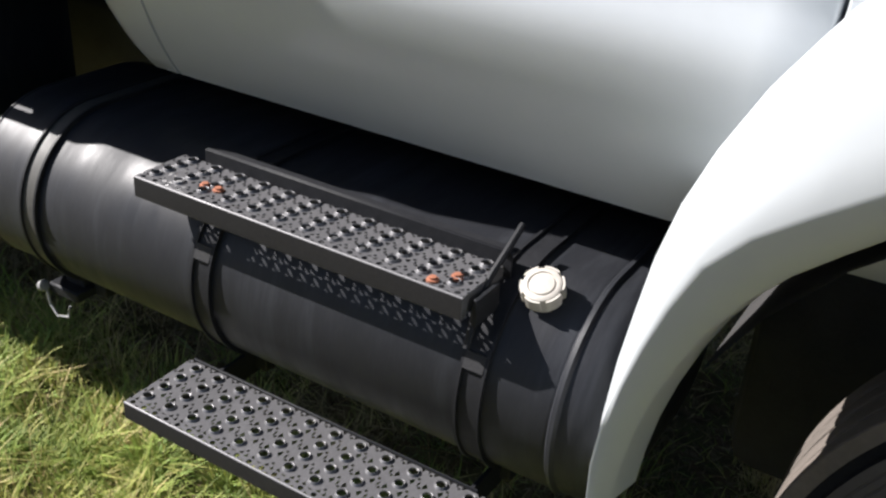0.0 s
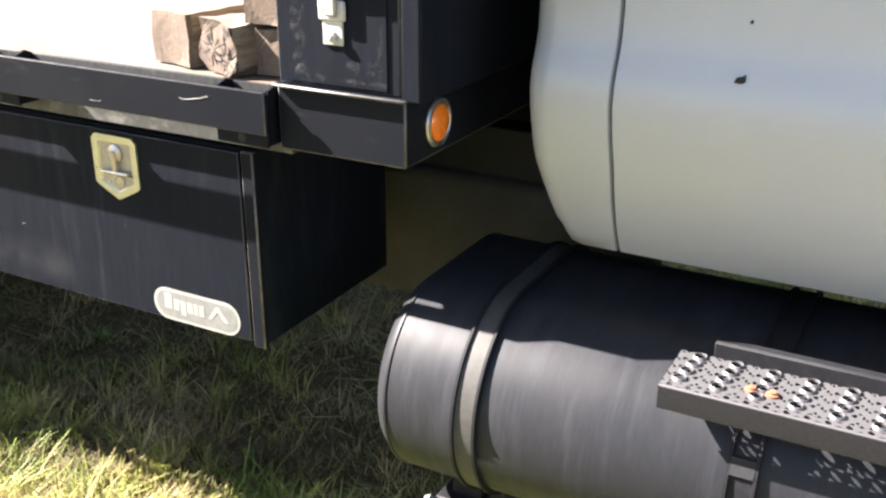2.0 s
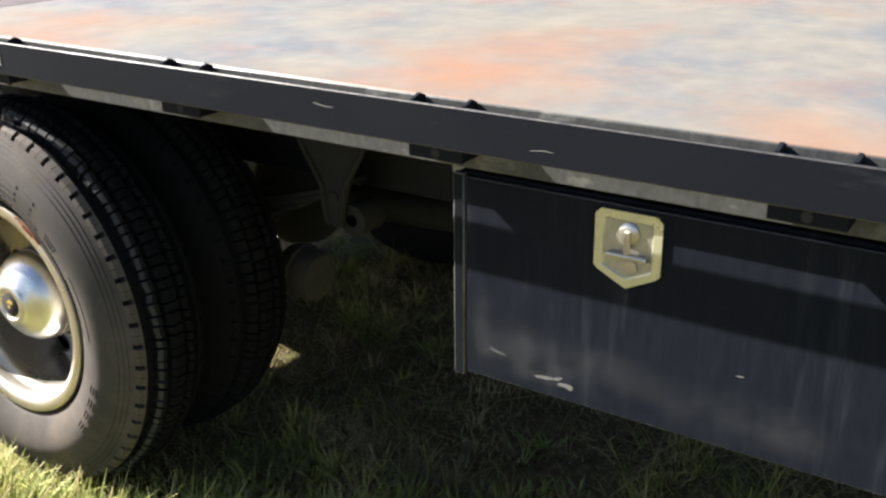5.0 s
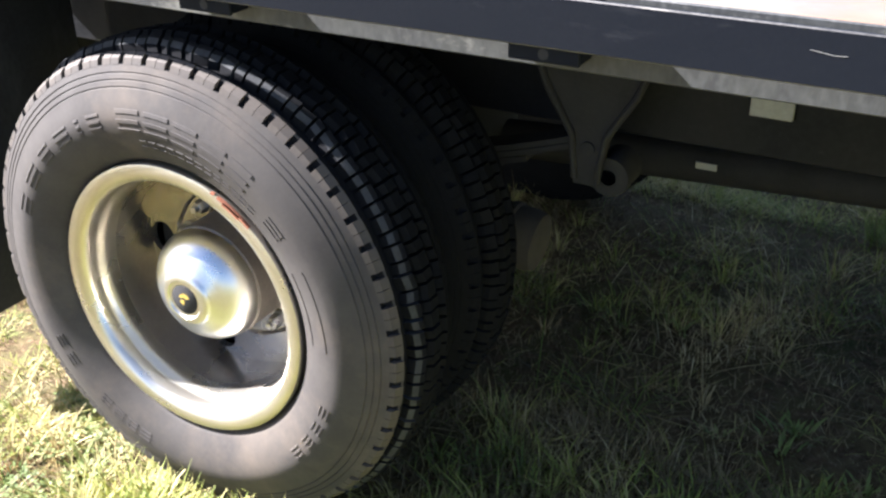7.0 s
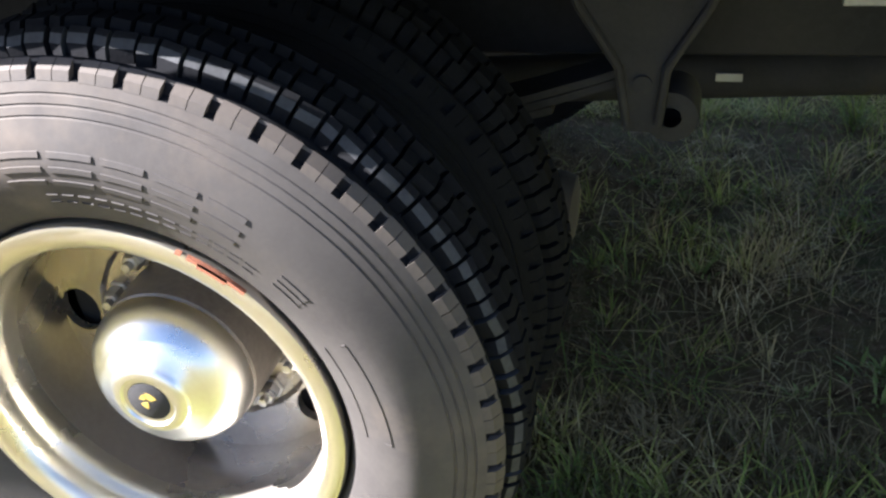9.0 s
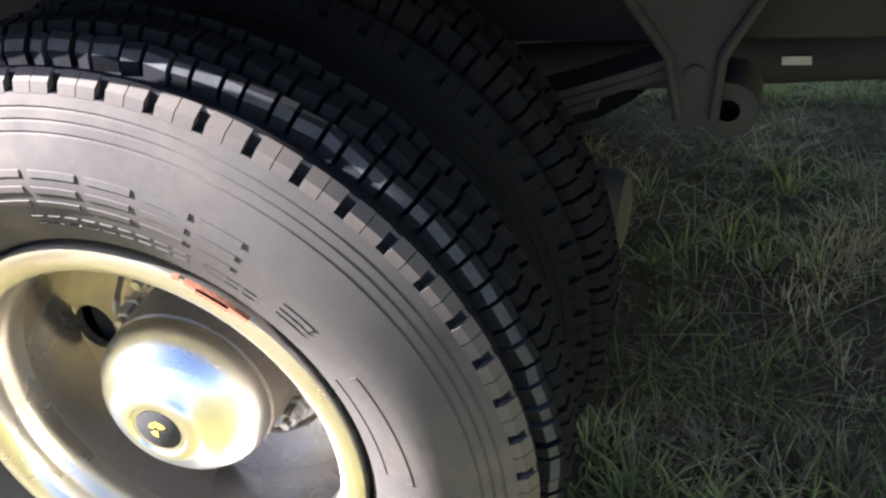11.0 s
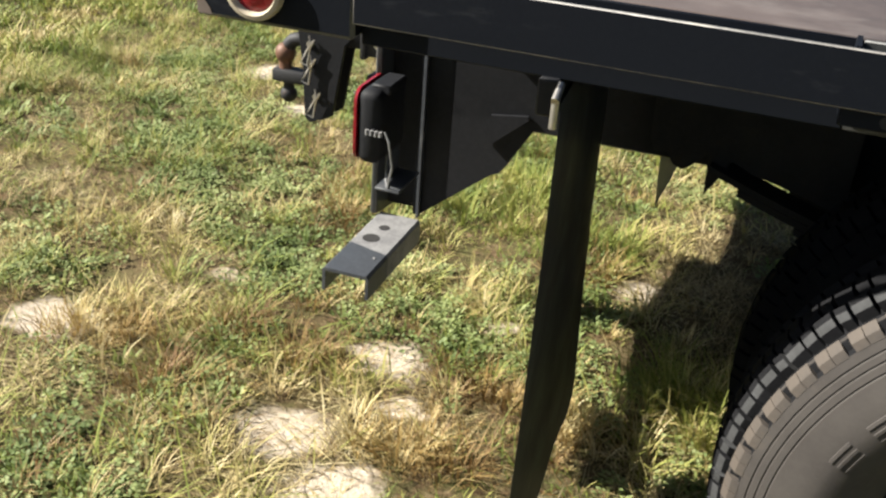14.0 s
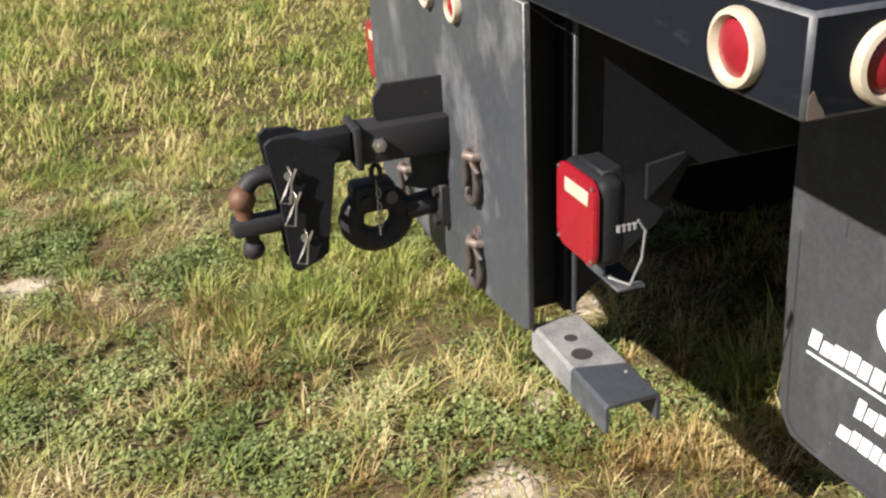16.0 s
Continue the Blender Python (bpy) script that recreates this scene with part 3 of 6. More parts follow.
scuffs([(0.152, 1.50, 0.014, 0.40, 9, 0.016, 3.0), (0.157, 1.36, 0.02, 0.16, 5, 0.020, 2.2), (0.16, 1.295, 0.04, 0.03, 3, 0.018, 0.8), (0.311, 1.36, 0.010, 0.18, 6, 0.012, 3.0), (0.23, 1.284, 0.15, 0.004, 7, 0.020, 0.35), (0.27, 1.33, 0.05, 0.05, 2, 0.026, 1.0)], 5, cab_box, tpart, 0.0533)


def marker_light(p, way, lens, label, r=0.042, bezel=CREAM, proud=1.0):
    lamp = new("marker_light")
    lamp.parent = truck
    lamp.empty_display_size = 0.03
    tagged(lamp, label)
    m = axis_to(p, Vector(p) + Vector(way))
    bm = B()
    add_lathe(bm, [(r * 0.80, -0.002), (r * 1.13, -0.002), (r * 1.16, 0.006 * proud), (r * 1.10, 0.014 * proud), (r * 0.95, 0.016 * proud), (r * 0.87, 0.010 * proud), (r * 0.82, 0.004 * proud)], m, 36)
    tpart("bezel", bm, bezel, parent=lamp)
    bm = B()
    add_lathe(bm, [(r * 0.84, -0.001), (r * 0.84, 0.006), (r * 0.60, 0.011), (r * 0.25, 0.0135), (0, 0.014)], m, 36)
    tpart("lens", bm, lens, parent=lamp)


marker_light((0.353, 0.158, 1.208), (1, 0, 0), AMBER_LENS, "round amber marker light in a thin metal rim", 0.036, BARE_STEEL, 0.4)

# cab: the lower side is a rounded roll
CAB = [(0.90, 0.985), (0.40, 0.968)]
CAB += [(0.386 - 0.19 * (1 - ((1.265 - z) / 0.348) ** 1.4) ** (1 / 1.4), z) for z in [0.972 + 0.0244 * i for i in range(13)]]
CAB += [(0.1985, 1.29), (0.2045, 1.312), (0.2135, 1.334), (0.221, 1.357), (0.2245, 1.40), (0.228, 1.60), (0.25, 1.85), (0.31, 2.2), (0.46, 2.55), (0.9, 2.6)]


def cab_row(x, inset=0.0, lift=0.0, shift=0.0):
    return [(x + (shift + (0.03 if x < 0.6 else 0)) * max(0.0, (1.15 - z) / 0.18), y + inset * (1 if y < 0.5 else 0), z + lift * (1 if z < 1.0 else 0)) for y, z in CAB]


def close_cab(rows):
    return [r + [(x, 2 * MID - y, z) for x, y, z in reversed(r)] for r in rows]


bm = B()
rows = [cab_row(0.480, 0.075, 0.03), cab_row(0.482, 0.045, 0.016), cab_row(0.490, 0.022, 0.008), cab_row(0.505, 0.008, 0.003), cab_row(0.528, 0.001), cab_row(0.6295, 0, 0, -0.010), cab_row(0.6315, 0.006, 0, -0.010)]
add_loft(bm, close_cab(rows), True, True)
tpart("cab_corner", bm, WHITE_PAINT, "rounded white rear corner of the cab", 50)
bm = B()
rows = [cab_row(0.6355, 0.006, 0, -0.010), cab_row(0.6375, 0, 0, -0.010)] + [cab_row(0.66 + 0.1 * i, 0.0) for i in range(12)] + [cab_row(1.84, 0.0), cab_row(1.845, 0.006)]
add_loft(bm, close_cab(rows), True, True)
tpart("cab_door", bm, WHITE_PAINT, "white painted door panel with a rolled lower edge", 50)
bm = B()
add_loft(bm, close_cab([cab_row(1.852, 0.006), cab_row(1.856, 0.0), cab_row(2.2, 0.02), cab_row(3.1, 0.10)]), True, True)
tpart("cowl_panel", bm, WHITE_PAINT, "", 50)
bm = B()
add_box(bm, 0.56, 3.0, 0.40, 2 * MID - 0.40, 0.99, 1.2)
tpart("cab_floor", bm, UNDER)
# panel added to keep the gap between cabinet and cab dark
bm = B()
add_box(bm, 0.384, 0.490, 0.62, 2 * MID - 0.62, 0.95, 2.30, 0.004)
tpart("cab_back_panel", bm, BLACK_PAINT)
# paint chip on the door
bm = B()
add_prism(bm, [(-0.008, -0.006), (0.002, -0.007), (0.008, -0.004), (0.007, 0.007), (0.003, 0.004), (-0.005, 0.002)], Matrix(((1, 0, 0, 0.822), (0, 0, -1, 0.2095), (0, 1, 0, 1.320), (0, 0, 0, 1))) @ Matrix.Rotation(radians(-22), 4, "X"), 0.004)
tpart("paint_chip", bm, UNDER)
bm = B()
add_prism(bm, [(-0.0025, -0.002), (0.0015, -0.003), (0.003, 0.001), (0.0005, 0.0035), (-0.0025, 0.0015)], Matrix(((1, 0, 0, 0.826), (0, 0, -1, 0.2262), (0, 1, 0, 1.400), (0, 0, 0, 1))), 0.003)
tpart("paint_chip", bm, UNDER)


# front fender: a flared arch over the front wheel
def fender():
    bm = B()
    cx, cz = 2.45, 0.60
    rows = []
    edge = [(172.5, 0.726), (167, 0.756), (155, 0.800), (142, 0.872), (129, 0.940), (118, 0.985), (90, 1.03), (60, 0.98), (35, 0.86), (8, 0.73)]
    for i in range(33):
        deg = 174.5 - 166.5 * i / 32
        a = radians(deg)
        r1 = float(np.interp(-deg, [-d for d, _ in edge], [r for _, r in edge])) + 0.016
        r0 = float(np.interp(-deg, (-173, -157, -148, -140, -134), (0.7200, 0.734, 0.744, 0.747, 0.741)))      # inner edge
        rm = float(np.interp(-deg, (-172, -170, -155, -143, -136, -131), (0.740, 0.751, 0.780, 0.810, 0.806, 0.792)))      # fold of the lip
        deep = float(np.interp(-deg, (-150, -142), (0.098, 0.40)))      # the tip is a thin shell
        sec = [(r0 - 0.016, 0.085), (r0 - 0.004, 0.022), (r0, 0.016), (r0 + 0.5 * (rm - r0), 0.003), (rm - 0.004, -0.005), (rm + 0.004, -0.006)]
        sec += [(rm + f * (r1 - rm), yy) for f, yy in ((0.3, 0.002), (0.6, 0.018), (0.8, 0.033), (0.92, 0.046), (0.985, 0.062), (1.0, 0.09), (1.005, deep))]
        sec = [(cx + r * math.cos(a), yy, cz + r * math.sin(a)) for r, yy in sec]
        rows.append(sec)
    add_loft(bm, rows)
    bmesh.ops.solidify(bm, geom=bm.faces[:], thickness=0.006)
    return tpart("fender", bm, WHITE_PAINT, "flared white front wheel fender", 60)


fender()
bm = B()
rows = []
for i in range(17):
    a = radians(-4 + 159 * i / 16)
    rows.append([(2.45 + r * math.cos(a), y, 0.60 + r * math.sin(a)) for r, y in ((0.705, 0.07), (0.705, 0.62), (0.25, 0.64))])
add_loft(bm, rows)
tpart("wheel_well", bm, UNDER)


# wheels
def sector(bm, m, r0, r1, a0, a1, h0, h1, n=2, taper=0.0):
    """A raised block on a disc: radii, angles in degrees and heights along the axis."""
    rows = []
    for i in range(n + 1):
        a = radians(a0 + (a1 - a0) * i / n)
        c, s = math.cos(a), math.sin(a)
        rows.append([m @ Vector((r * c, r * s, h)) for r, h in ((r0, h0), (r0 + taper, h1), (r1 - taper, h1), (r1, h0))])
    add_loft(bm, rows, True, True)


TYRE = [(0.286, 0.100), (0.300, 0.056), (0.3040, 0.050), (0.3085, 0.038), (0.314, 0.0310), (0.320, 0.0270), (0.335, 0.0180), (0.350, 0.0110), (0.365, 0.0056), (0.380, 0.0020), (0.395, 0.0004), (0.405, 0.0012), (0.420, 0.0050), (0.435, 0.0104),
        (0.4545, 0.0184), (0.4555, 0.0206), (0.4572, 0.0214), (0.4582, 0.0200), (0.4670, 0.0238), (0.4680, 0.0260), (0.4697, 0.0268), (0.4707, 0.0254), (0.4790, 0.0292), (0.4800, 0.0314), (0.4817, 0.0322), (0.4827, 0.0308),
        (0.4900, 0.0342), (0.4950, 0.0366), (0.4968, 0.0480), (0.5108, 0.0530), (0.5140, 0.0556), (0.5138, 0.0640), (0.4990, 0.0660)]
TYRE_WIDTH = 0.290


def side_at(r):
    """How deep the tyre's side lies at a radius."""
    return float(np.interp(r, [p[0] for p in TYRE], [p[1] for p in TYRE]))


def emboss(bm, m, r0, r1, a0, a1, n=2, high=0.0017):
    """A low raised bar that follows the tyre's side."""
    rows = []
    t = min(0.0012, (r1 - r0) * 0.3)
    for i in range(n + 1):
        a = radians(a0 + (a1 - a0) * i / n)
        c, s_ = math.cos(a), math.sin(a)
        rows.append([m @ Vector((r * c, r * s_, h)) for r, h in ((r0, side_at(r0) + 0.002), (r0 + t, side_at(r0) - high), (r1 - t, side_at(r1) - high), (r1, side_at(r1) + 0.002))])
    add_loft(bm, rows, True, True)


def tread_block(bm, m, a0, a1, section, skew=0.0):
    """A tread block between two angles; section: (radius, height) round its cross cut."""
    rows = []
    for i, aa in enumerate((a0, (a0 + a1) / 2, a1)):
        c, s_ = math.cos(radians(aa)), math.sin(radians(aa))
        rows.append([m @ Vector((r * c, r * s_, h + skew * (i - 1))) for r, h in section])
    add_loft(bm, rows, True, True)


SHOULDER = [(0.4935, 0.046), (0.4943, 0.0358), (0.506, 0.0405), (0.5130, 0.0516), (0.5152, 0.0556), (0.5120, 0.0580), (0.4980, 0.0535)]
HALVES = [(2.17, 4.60), (4.74, 7.14)]      # degrees; a slot, a block, a slit, a block
CROWN = [(0.084, 0.113), (0.121, 0.169), (0.177, 0.206)]


def crown_at(h):
    """Radius of the tread's face across the tyre."""
    return 0.5375 - 1.9 * (h - TYRE_WIDTH / 2) ** 2


def tyre(parent, m, marks=True, ribbed=False):
    bm = B()
    width = TYRE_WIDTH
    prof = TYRE + [(0.515, width / 2)] + [(r, width - h) for r, h in reversed(TYRE)]
    add_lathe(bm, prof, m, 96)
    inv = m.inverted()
    # slot recesses and crown turn near-black: shade put into the colour
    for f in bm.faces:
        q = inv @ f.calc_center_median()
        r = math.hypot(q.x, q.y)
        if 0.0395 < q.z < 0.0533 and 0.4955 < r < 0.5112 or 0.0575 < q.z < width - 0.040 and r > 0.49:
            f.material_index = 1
    # inner tyres are near-black all over to stand in for their shade
    mats = [RUBBER, SHADED_RUBBER] if marks or ribbed else [SHADED_RUBBER, SHADED_RUBBER]
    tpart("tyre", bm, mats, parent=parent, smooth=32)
    rnd = random.Random(4)
    count = 56
    pitch = 360 / count
    if ribbed:
        bm = B()
        for h0, h1 in ((0.052, 0.092), (0.100, 0.138), (0.152, 0.190), (0.198, 0.238)):
            add_lathe(bm, [(0.510, h0), (0.5325, h0 + 0.001), (0.5345, h0 + 0.004), (0.5345, h1 - 0.004), (0.5325, h1 - 0.001), (0.510, h1)], m, 96)
        tpart("tread", bm, RIB_RUBBER, "worn ribbed tread", parent=parent, smooth=32)
        return
    bm = B()
    for k in range(count):
        a = k * pitch
        for flip in (0, 1):
            if not flip and marks:
                continue
            sec = [(r, width - h if flip else h) for r, h in SHOULDER]
            for a0, a1 in HALVES:
                tread_block(bm, m, a + a0, a + a1, sec)
        # wide and narrow blocks in staggered rows
        for row, (h0, h1) in enumerate(CROWN):
            for a0, a1 in ((0.0, 3.1), (3.75, 5.8)):
                a0, a1 = a0 + (2.2, 4.6, 0.6)[row], a1 + (2.2, 4.6, 0.6)[row]
                j = rnd.uniform(-0.0015, 0.001)
                tread_block(bm, m, a + a0, a + a1, [(0.500, h0), (crown_at(h0) - 0.010 + j, h0 + 0.002), (crown_at(h0) + j, h0 + 0.010), (crown_at(h1) + j, h1 - 0.010), (crown_at(h1) - 0.010 + j, h1 - 0.002), (0.500, h1)], rnd.uniform(-0.003, 0.003))
    # outer facets lighter: worn rubber, with sunlight put into the colour too
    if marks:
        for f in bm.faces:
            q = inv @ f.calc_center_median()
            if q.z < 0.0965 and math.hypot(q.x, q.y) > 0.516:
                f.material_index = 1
    tagged(tpart("tread", bm, [SHADED_RUBBER, WORN_LIT_TREAD], "deep lugged tread of staggered blocks", parent=parent, smooth=25), kind="stuff")
    if not marks:
        return
    # the shoulder blocks of the near tyre, in pairs between the slots
    centre = INV @ m
    for a0, a1 in HALVES:
        bm = B()
        tread_block(bm, Matrix(), a0, a1, SHOULDER)
        me_ = to_mesh("tread_block", bm, RUBBER, 30)
        for k in range(count):
            ob = new("tread_block", me_)
            ob.parent = parent
            ob.matrix_basis = centre @ Matrix.Rotation(radians(k * pitch), 4, "Z")
    # low raised bars where the lettering runs round the side
    bm = B()

    def sign(a, wdt, r0, r1):
        th_ = (r1 - r0) * 0.20
        for ra in (r0, (r0 + r1) / 2 - th_ / 2, r1 - th_):
            emboss(bm, m, ra, ra + th_, a - wdt, a, 3)
        emboss(bm, m, r0, r1, a - wdt, a - wdt + 1.1, 1, 0.0014)

    a = 160.0
    for wdt, gap in ((6.0, 4.6), (8.0, 4.0), (6.0, 4.0), (7.0, 4.0), (1.8, 3.6), (5.0, 3.0)):
        sign(a, wdt, 0.381, 0.414)
        a -= wdt + gap
    a = 99.5
    for wdt, gap in ((8.2, 1.5), (8.2, 1.5), (7.6, 1.7), (7.6, 1.7), (7.0, 2.0)):
        sign(a, wdt, 0.374, 0.420)
        a -= wdt + gap
    for k in range(13):
        emboss(bm, m, 0.345, 0.349, 93 - 3.5 * k - 2.5, 93 - 3.5 * k, 1)
        emboss(bm, m, 0.357, 0.361, 93 - 3.5 * k - 2.5, 93 - 3.5 * k, 1)
    sign(44.5, 6.5, 0.355, 0.384)
    for r_ in (0.340, 0.378):
        emboss(bm, m, r_, r_ + 0.0018, 2, 27, 8, 0.0012)
    for a_ in (2, 27):
        emboss(bm, m, 0.340, 0.3795, a_ - 0.25, a_, 1, 0.0012)
    for b0 in (-22, -29, -36, -43, -112, -118, -124, -130, -148, -155):
        sign(b0 + 4.4, 4.2, 0.372, 0.398)
    tagged(tpart("side_lettering", bm, RUBBER, "low raised plain bars round the tyre's side", parent=parent, smooth=32), kind="stuff")


def add_disc_with_holes(bm, m, r0, r1, h, count, phase, hr, deep):
    """A flat ring with holes that are longer round the ring."""
    rc = (r0 + r1) / 2
    seg = 16
    step = 2 * math.pi / count
    for k in range(count):
        mid = phase + k * step
        ring = []
        for i in range(seg):
            p, q = rc + hr * math.cos(2 * math.pi * i / seg), 1.20 * hr * math.sin(2 * math.pi * i / seg)
            ring.append(m @ Vector((p * math.cos(mid) - q * math.sin(mid), p * math.sin(mid) + q * math.cos(mid), h)))
        inner = [bm.verts.new(p) for p in ring]
        low = [bm.verts.new(p + (m.to_3x3() @ Vector((0, 0, deep)))) for p in ring]
        outer = []
        for i in range(seg):
            t = 2 * math.pi * i / seg
            c, s = math.cos(t), math.sin(t)
            f = 1 / max(abs(c), abs(s))
            rr, aa = rc + c * f * (r1 - r0) / 2, mid + s * f * step / 2
            outer.append(bm.verts.new(m @ Vector((rr * math.cos(aa), rr * math.sin(aa), h))))
        for i in range(seg):
            j = (i + 1) % seg
            bm.faces.new((inner[i], inner[j], outer[j], outer[i]))
            bm.faces.new((inner[i], low[i], low[j], inner[j]))


def wheel(x, y, z, label, deep=True, marks=True, ribbed=False):
    w_ = new("wheel")
    w_.parent = truck
    w_.empty_display_size = 0.05
    tagged(w_, label)
    # local x runs to the front, local y up, local z into the truck
    m = Matrix(((1, 0, 0, x), (0, 0, 1, y), (0, 1, 0, z), (0, 0, 0, 1)))
    tyre(w_, m, marks, ribbed)
    if not deep:
        bm = B()
        add_lathe(bm, [(0.288, 0.05), (0.20, 0.10), (0, 0.10)], m, 40)
        tpart("rim", bm, UNDER, parent=w_)
        return w_
    bm = B()
    add_lathe(bm, [(0.295, 0.070), (0.3022, 0.041), (0.3030, 0.0325), (0.3005, 0.0275), (0.291, 0.0245), (0.276, 0.0275), (0.266, 0.034), (0.2615, 0.045), (0.2610, 0.062), (0.2595, 0.070), (0.2550, 0.078), (0.2520, 0.088), (0.2508, 0.100), (0.2505, 0.116)], m, 72)
    tpart("rim", bm, WHEEL_METAL, parent=w_)
    bm = B()
    add_lathe(bm, [(0.2508, 0.113), (0.2500, 0.118), (0.2500, 0.18), (0.2500, 0.205), (0.2499, 0.219), (0.2495, 0.2275)], m, 72)
    add_disc_with_holes(bm, m, 0.1800, 0.2540, 0.2270, 5, radians(177), 0.0345, 0.016)
    add_lathe(bm, [(0.1805, 0.2270), (0.1760, 0.2310), (0.1720, 0.2365), (0.165, 0.2380), (0.128, 0.2370), (0.126, 0.240)], m, 60)
    tpart("wheel_disc", bm, WHEEL_DULL, "dull dusty alloy wheel disc with hand holes", parent=w_)
    bm = B()
    for a0, a1, ra in ((47, 63, 0.2965), (52, 60, 0.292), (64.5, 66, 0.298)):
        sector(bm, m, ra, 0.3028, a0, a1, 0.030, 0.0240, 6, 0.0008)
    tpart("rust_patch", bm, RUST, "rust-stained spot on the rim lip", parent=w_)
    # flat dark disc added behind the hand holes to stand in for shade
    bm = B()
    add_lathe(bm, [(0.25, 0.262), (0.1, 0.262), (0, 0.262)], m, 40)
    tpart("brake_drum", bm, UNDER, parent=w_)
    bm = B()
    add_lathe(bm, [(0.1285, 0.235), (0.1275, 0.15), (0.1265, 0.134), (0.118, 0.128)], m, 48)
    tpart("hub_barrel", bm, HUB_DUST, parent=w_)
    bm = B()
    add_lathe(bm, [(0.119, 0.134), (0.1250, 0.128), (0.1245, 0.116), (0.118, 0.097), (0.105, 0.079), (0.086, 0.064), (0.064, 0.056), (0.060, 0.050), (0.056, 0.0455), (0.048, 0.0435), (0.043, 0.0435), (0.040, 0.047), (0.033, 0.047)], m, 56)
    tpart("hub_cap", bm, CHROME, "polished domed hub cap", parent=w_)
    bm = B()
    add_lathe(bm, [(0.0332, 0.0465), (0.032, 0.0455), (0, 0.0455)], m, 30)
    sector(bm, m, 0.004, 0.015, 20, 100, 0.0456, 0.0448, 3)
    sector(bm, m, 0.002, 0.013, 200, 260, 0.0456, 0.0448, 3)
    sector(bm, m, 0.006, 0.014, 110, 160, 0.0456, 0.0448, 3)
    paint_faces(bm, 1, lambda c: (m.inverted() @ c).z < 0.0454)
    tpart("hub_badge", bm, [UNDER, GOLD], "dark round badge with a plain gold mark", parent=w_)
    for k in range(10):
        a = radians(36 * k + 18)
        p = m @ Vector((0.149 * math.cos(a), 0.149 * math.sin(a), 0.237))
        bm = B()
        mm = axis_to(p, p - Vector((0, 1, 0)))
        add_lathe(bm, [(0.021, 0), (0.021, 0.004), (0.0165, 0.005), (0.0165, 0.024), (0.013, 0.029), (0.008, 0.030), (0.008, 0.042), (0, 0.043)], mm, 6)
        tpart("lug_nut", bm, BARE_STEEL, parent=w_, smooth=20)
    return w_


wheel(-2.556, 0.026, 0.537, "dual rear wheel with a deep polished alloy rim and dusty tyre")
wheel(-2.553, 0.340, 0.537, "inner dual rear wheel, shade put into its near-black rubber", False, False)
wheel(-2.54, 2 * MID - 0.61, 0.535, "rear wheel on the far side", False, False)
wheel(2.45, 0.095, 0.535, "front wheel with a ribbed tyre under the fender", False, False, True)

# dark box added between the front wheels to block the lit grass beyond
bm = B()
add_box(bm, 1.75, 3.05, 0.66, 2 * MID - 0.66, 0.30, 1.0, 0.06, 2)
tpart("engine_block", bm, UNDER)
# chassis
for y in (0.80, 2 * MID - 0.88):
    bm = B()
    add_box(bm, -3.80, 2.9, y, y + 0.08, 0.775, 1.02, 0.004)
    tpart("frame_rail", bm, BLACK_PAINT)
for k in range(12):
    bm = B()
    x = -3.5 + 0.305 * k
    add_box(bm, x, x + 0.05, 0.155, 2 * MID - 0.155, 1.128, 1.2315)
    tpart("cross_member", bm, UNDER)
for y in (0.72, 2 * MID - 0.80):
    bm = B()
    add_box(bm, -3.69, 0.10, y, y + 0.08, 1.021, 1.1275)
    tpart("sub_frame", bm, UNDER)
bm = B()
add_rod(bm, (-2.553, 0.30, 0.538), (-2.553, 2 * MID - 0.30, 0.538), 0.075, 24)
add_lathe(bm, [(0, -0.19), (0.10, -0.17), (0.18, -0.08), (0.20, 0), (0.18, 0.08), (0.10, 0.17), (0, 0.19)], axis_to((-2.553, MID, 0.535), (-2.4, MID, 0.535)), 28)
tpart("rear_axle", bm, UNDER)
bm = B()
add_rod(bm, (-2.40, MID, 0.525), (0.9, MID, 0.69), 0.054, 24)
tpart("drive_shaft", bm, UNDER, "long dark drive shaft")
bm = B()
add_box(bm, -1.81, -1.755, MID - 0.0575, MID - 0.0525, 0.560, 0.578, 0.001)
tpart("balance_weight", bm, PALE_PAINT)
bm = B()
add_box(bm, -0.45, 0.55, 0.775, 0.92, 0.545, 0.90, 0.03, 3)
tpart("air_tank_cover", bm, DUSTY, "dusty olive cover between the frame rails")
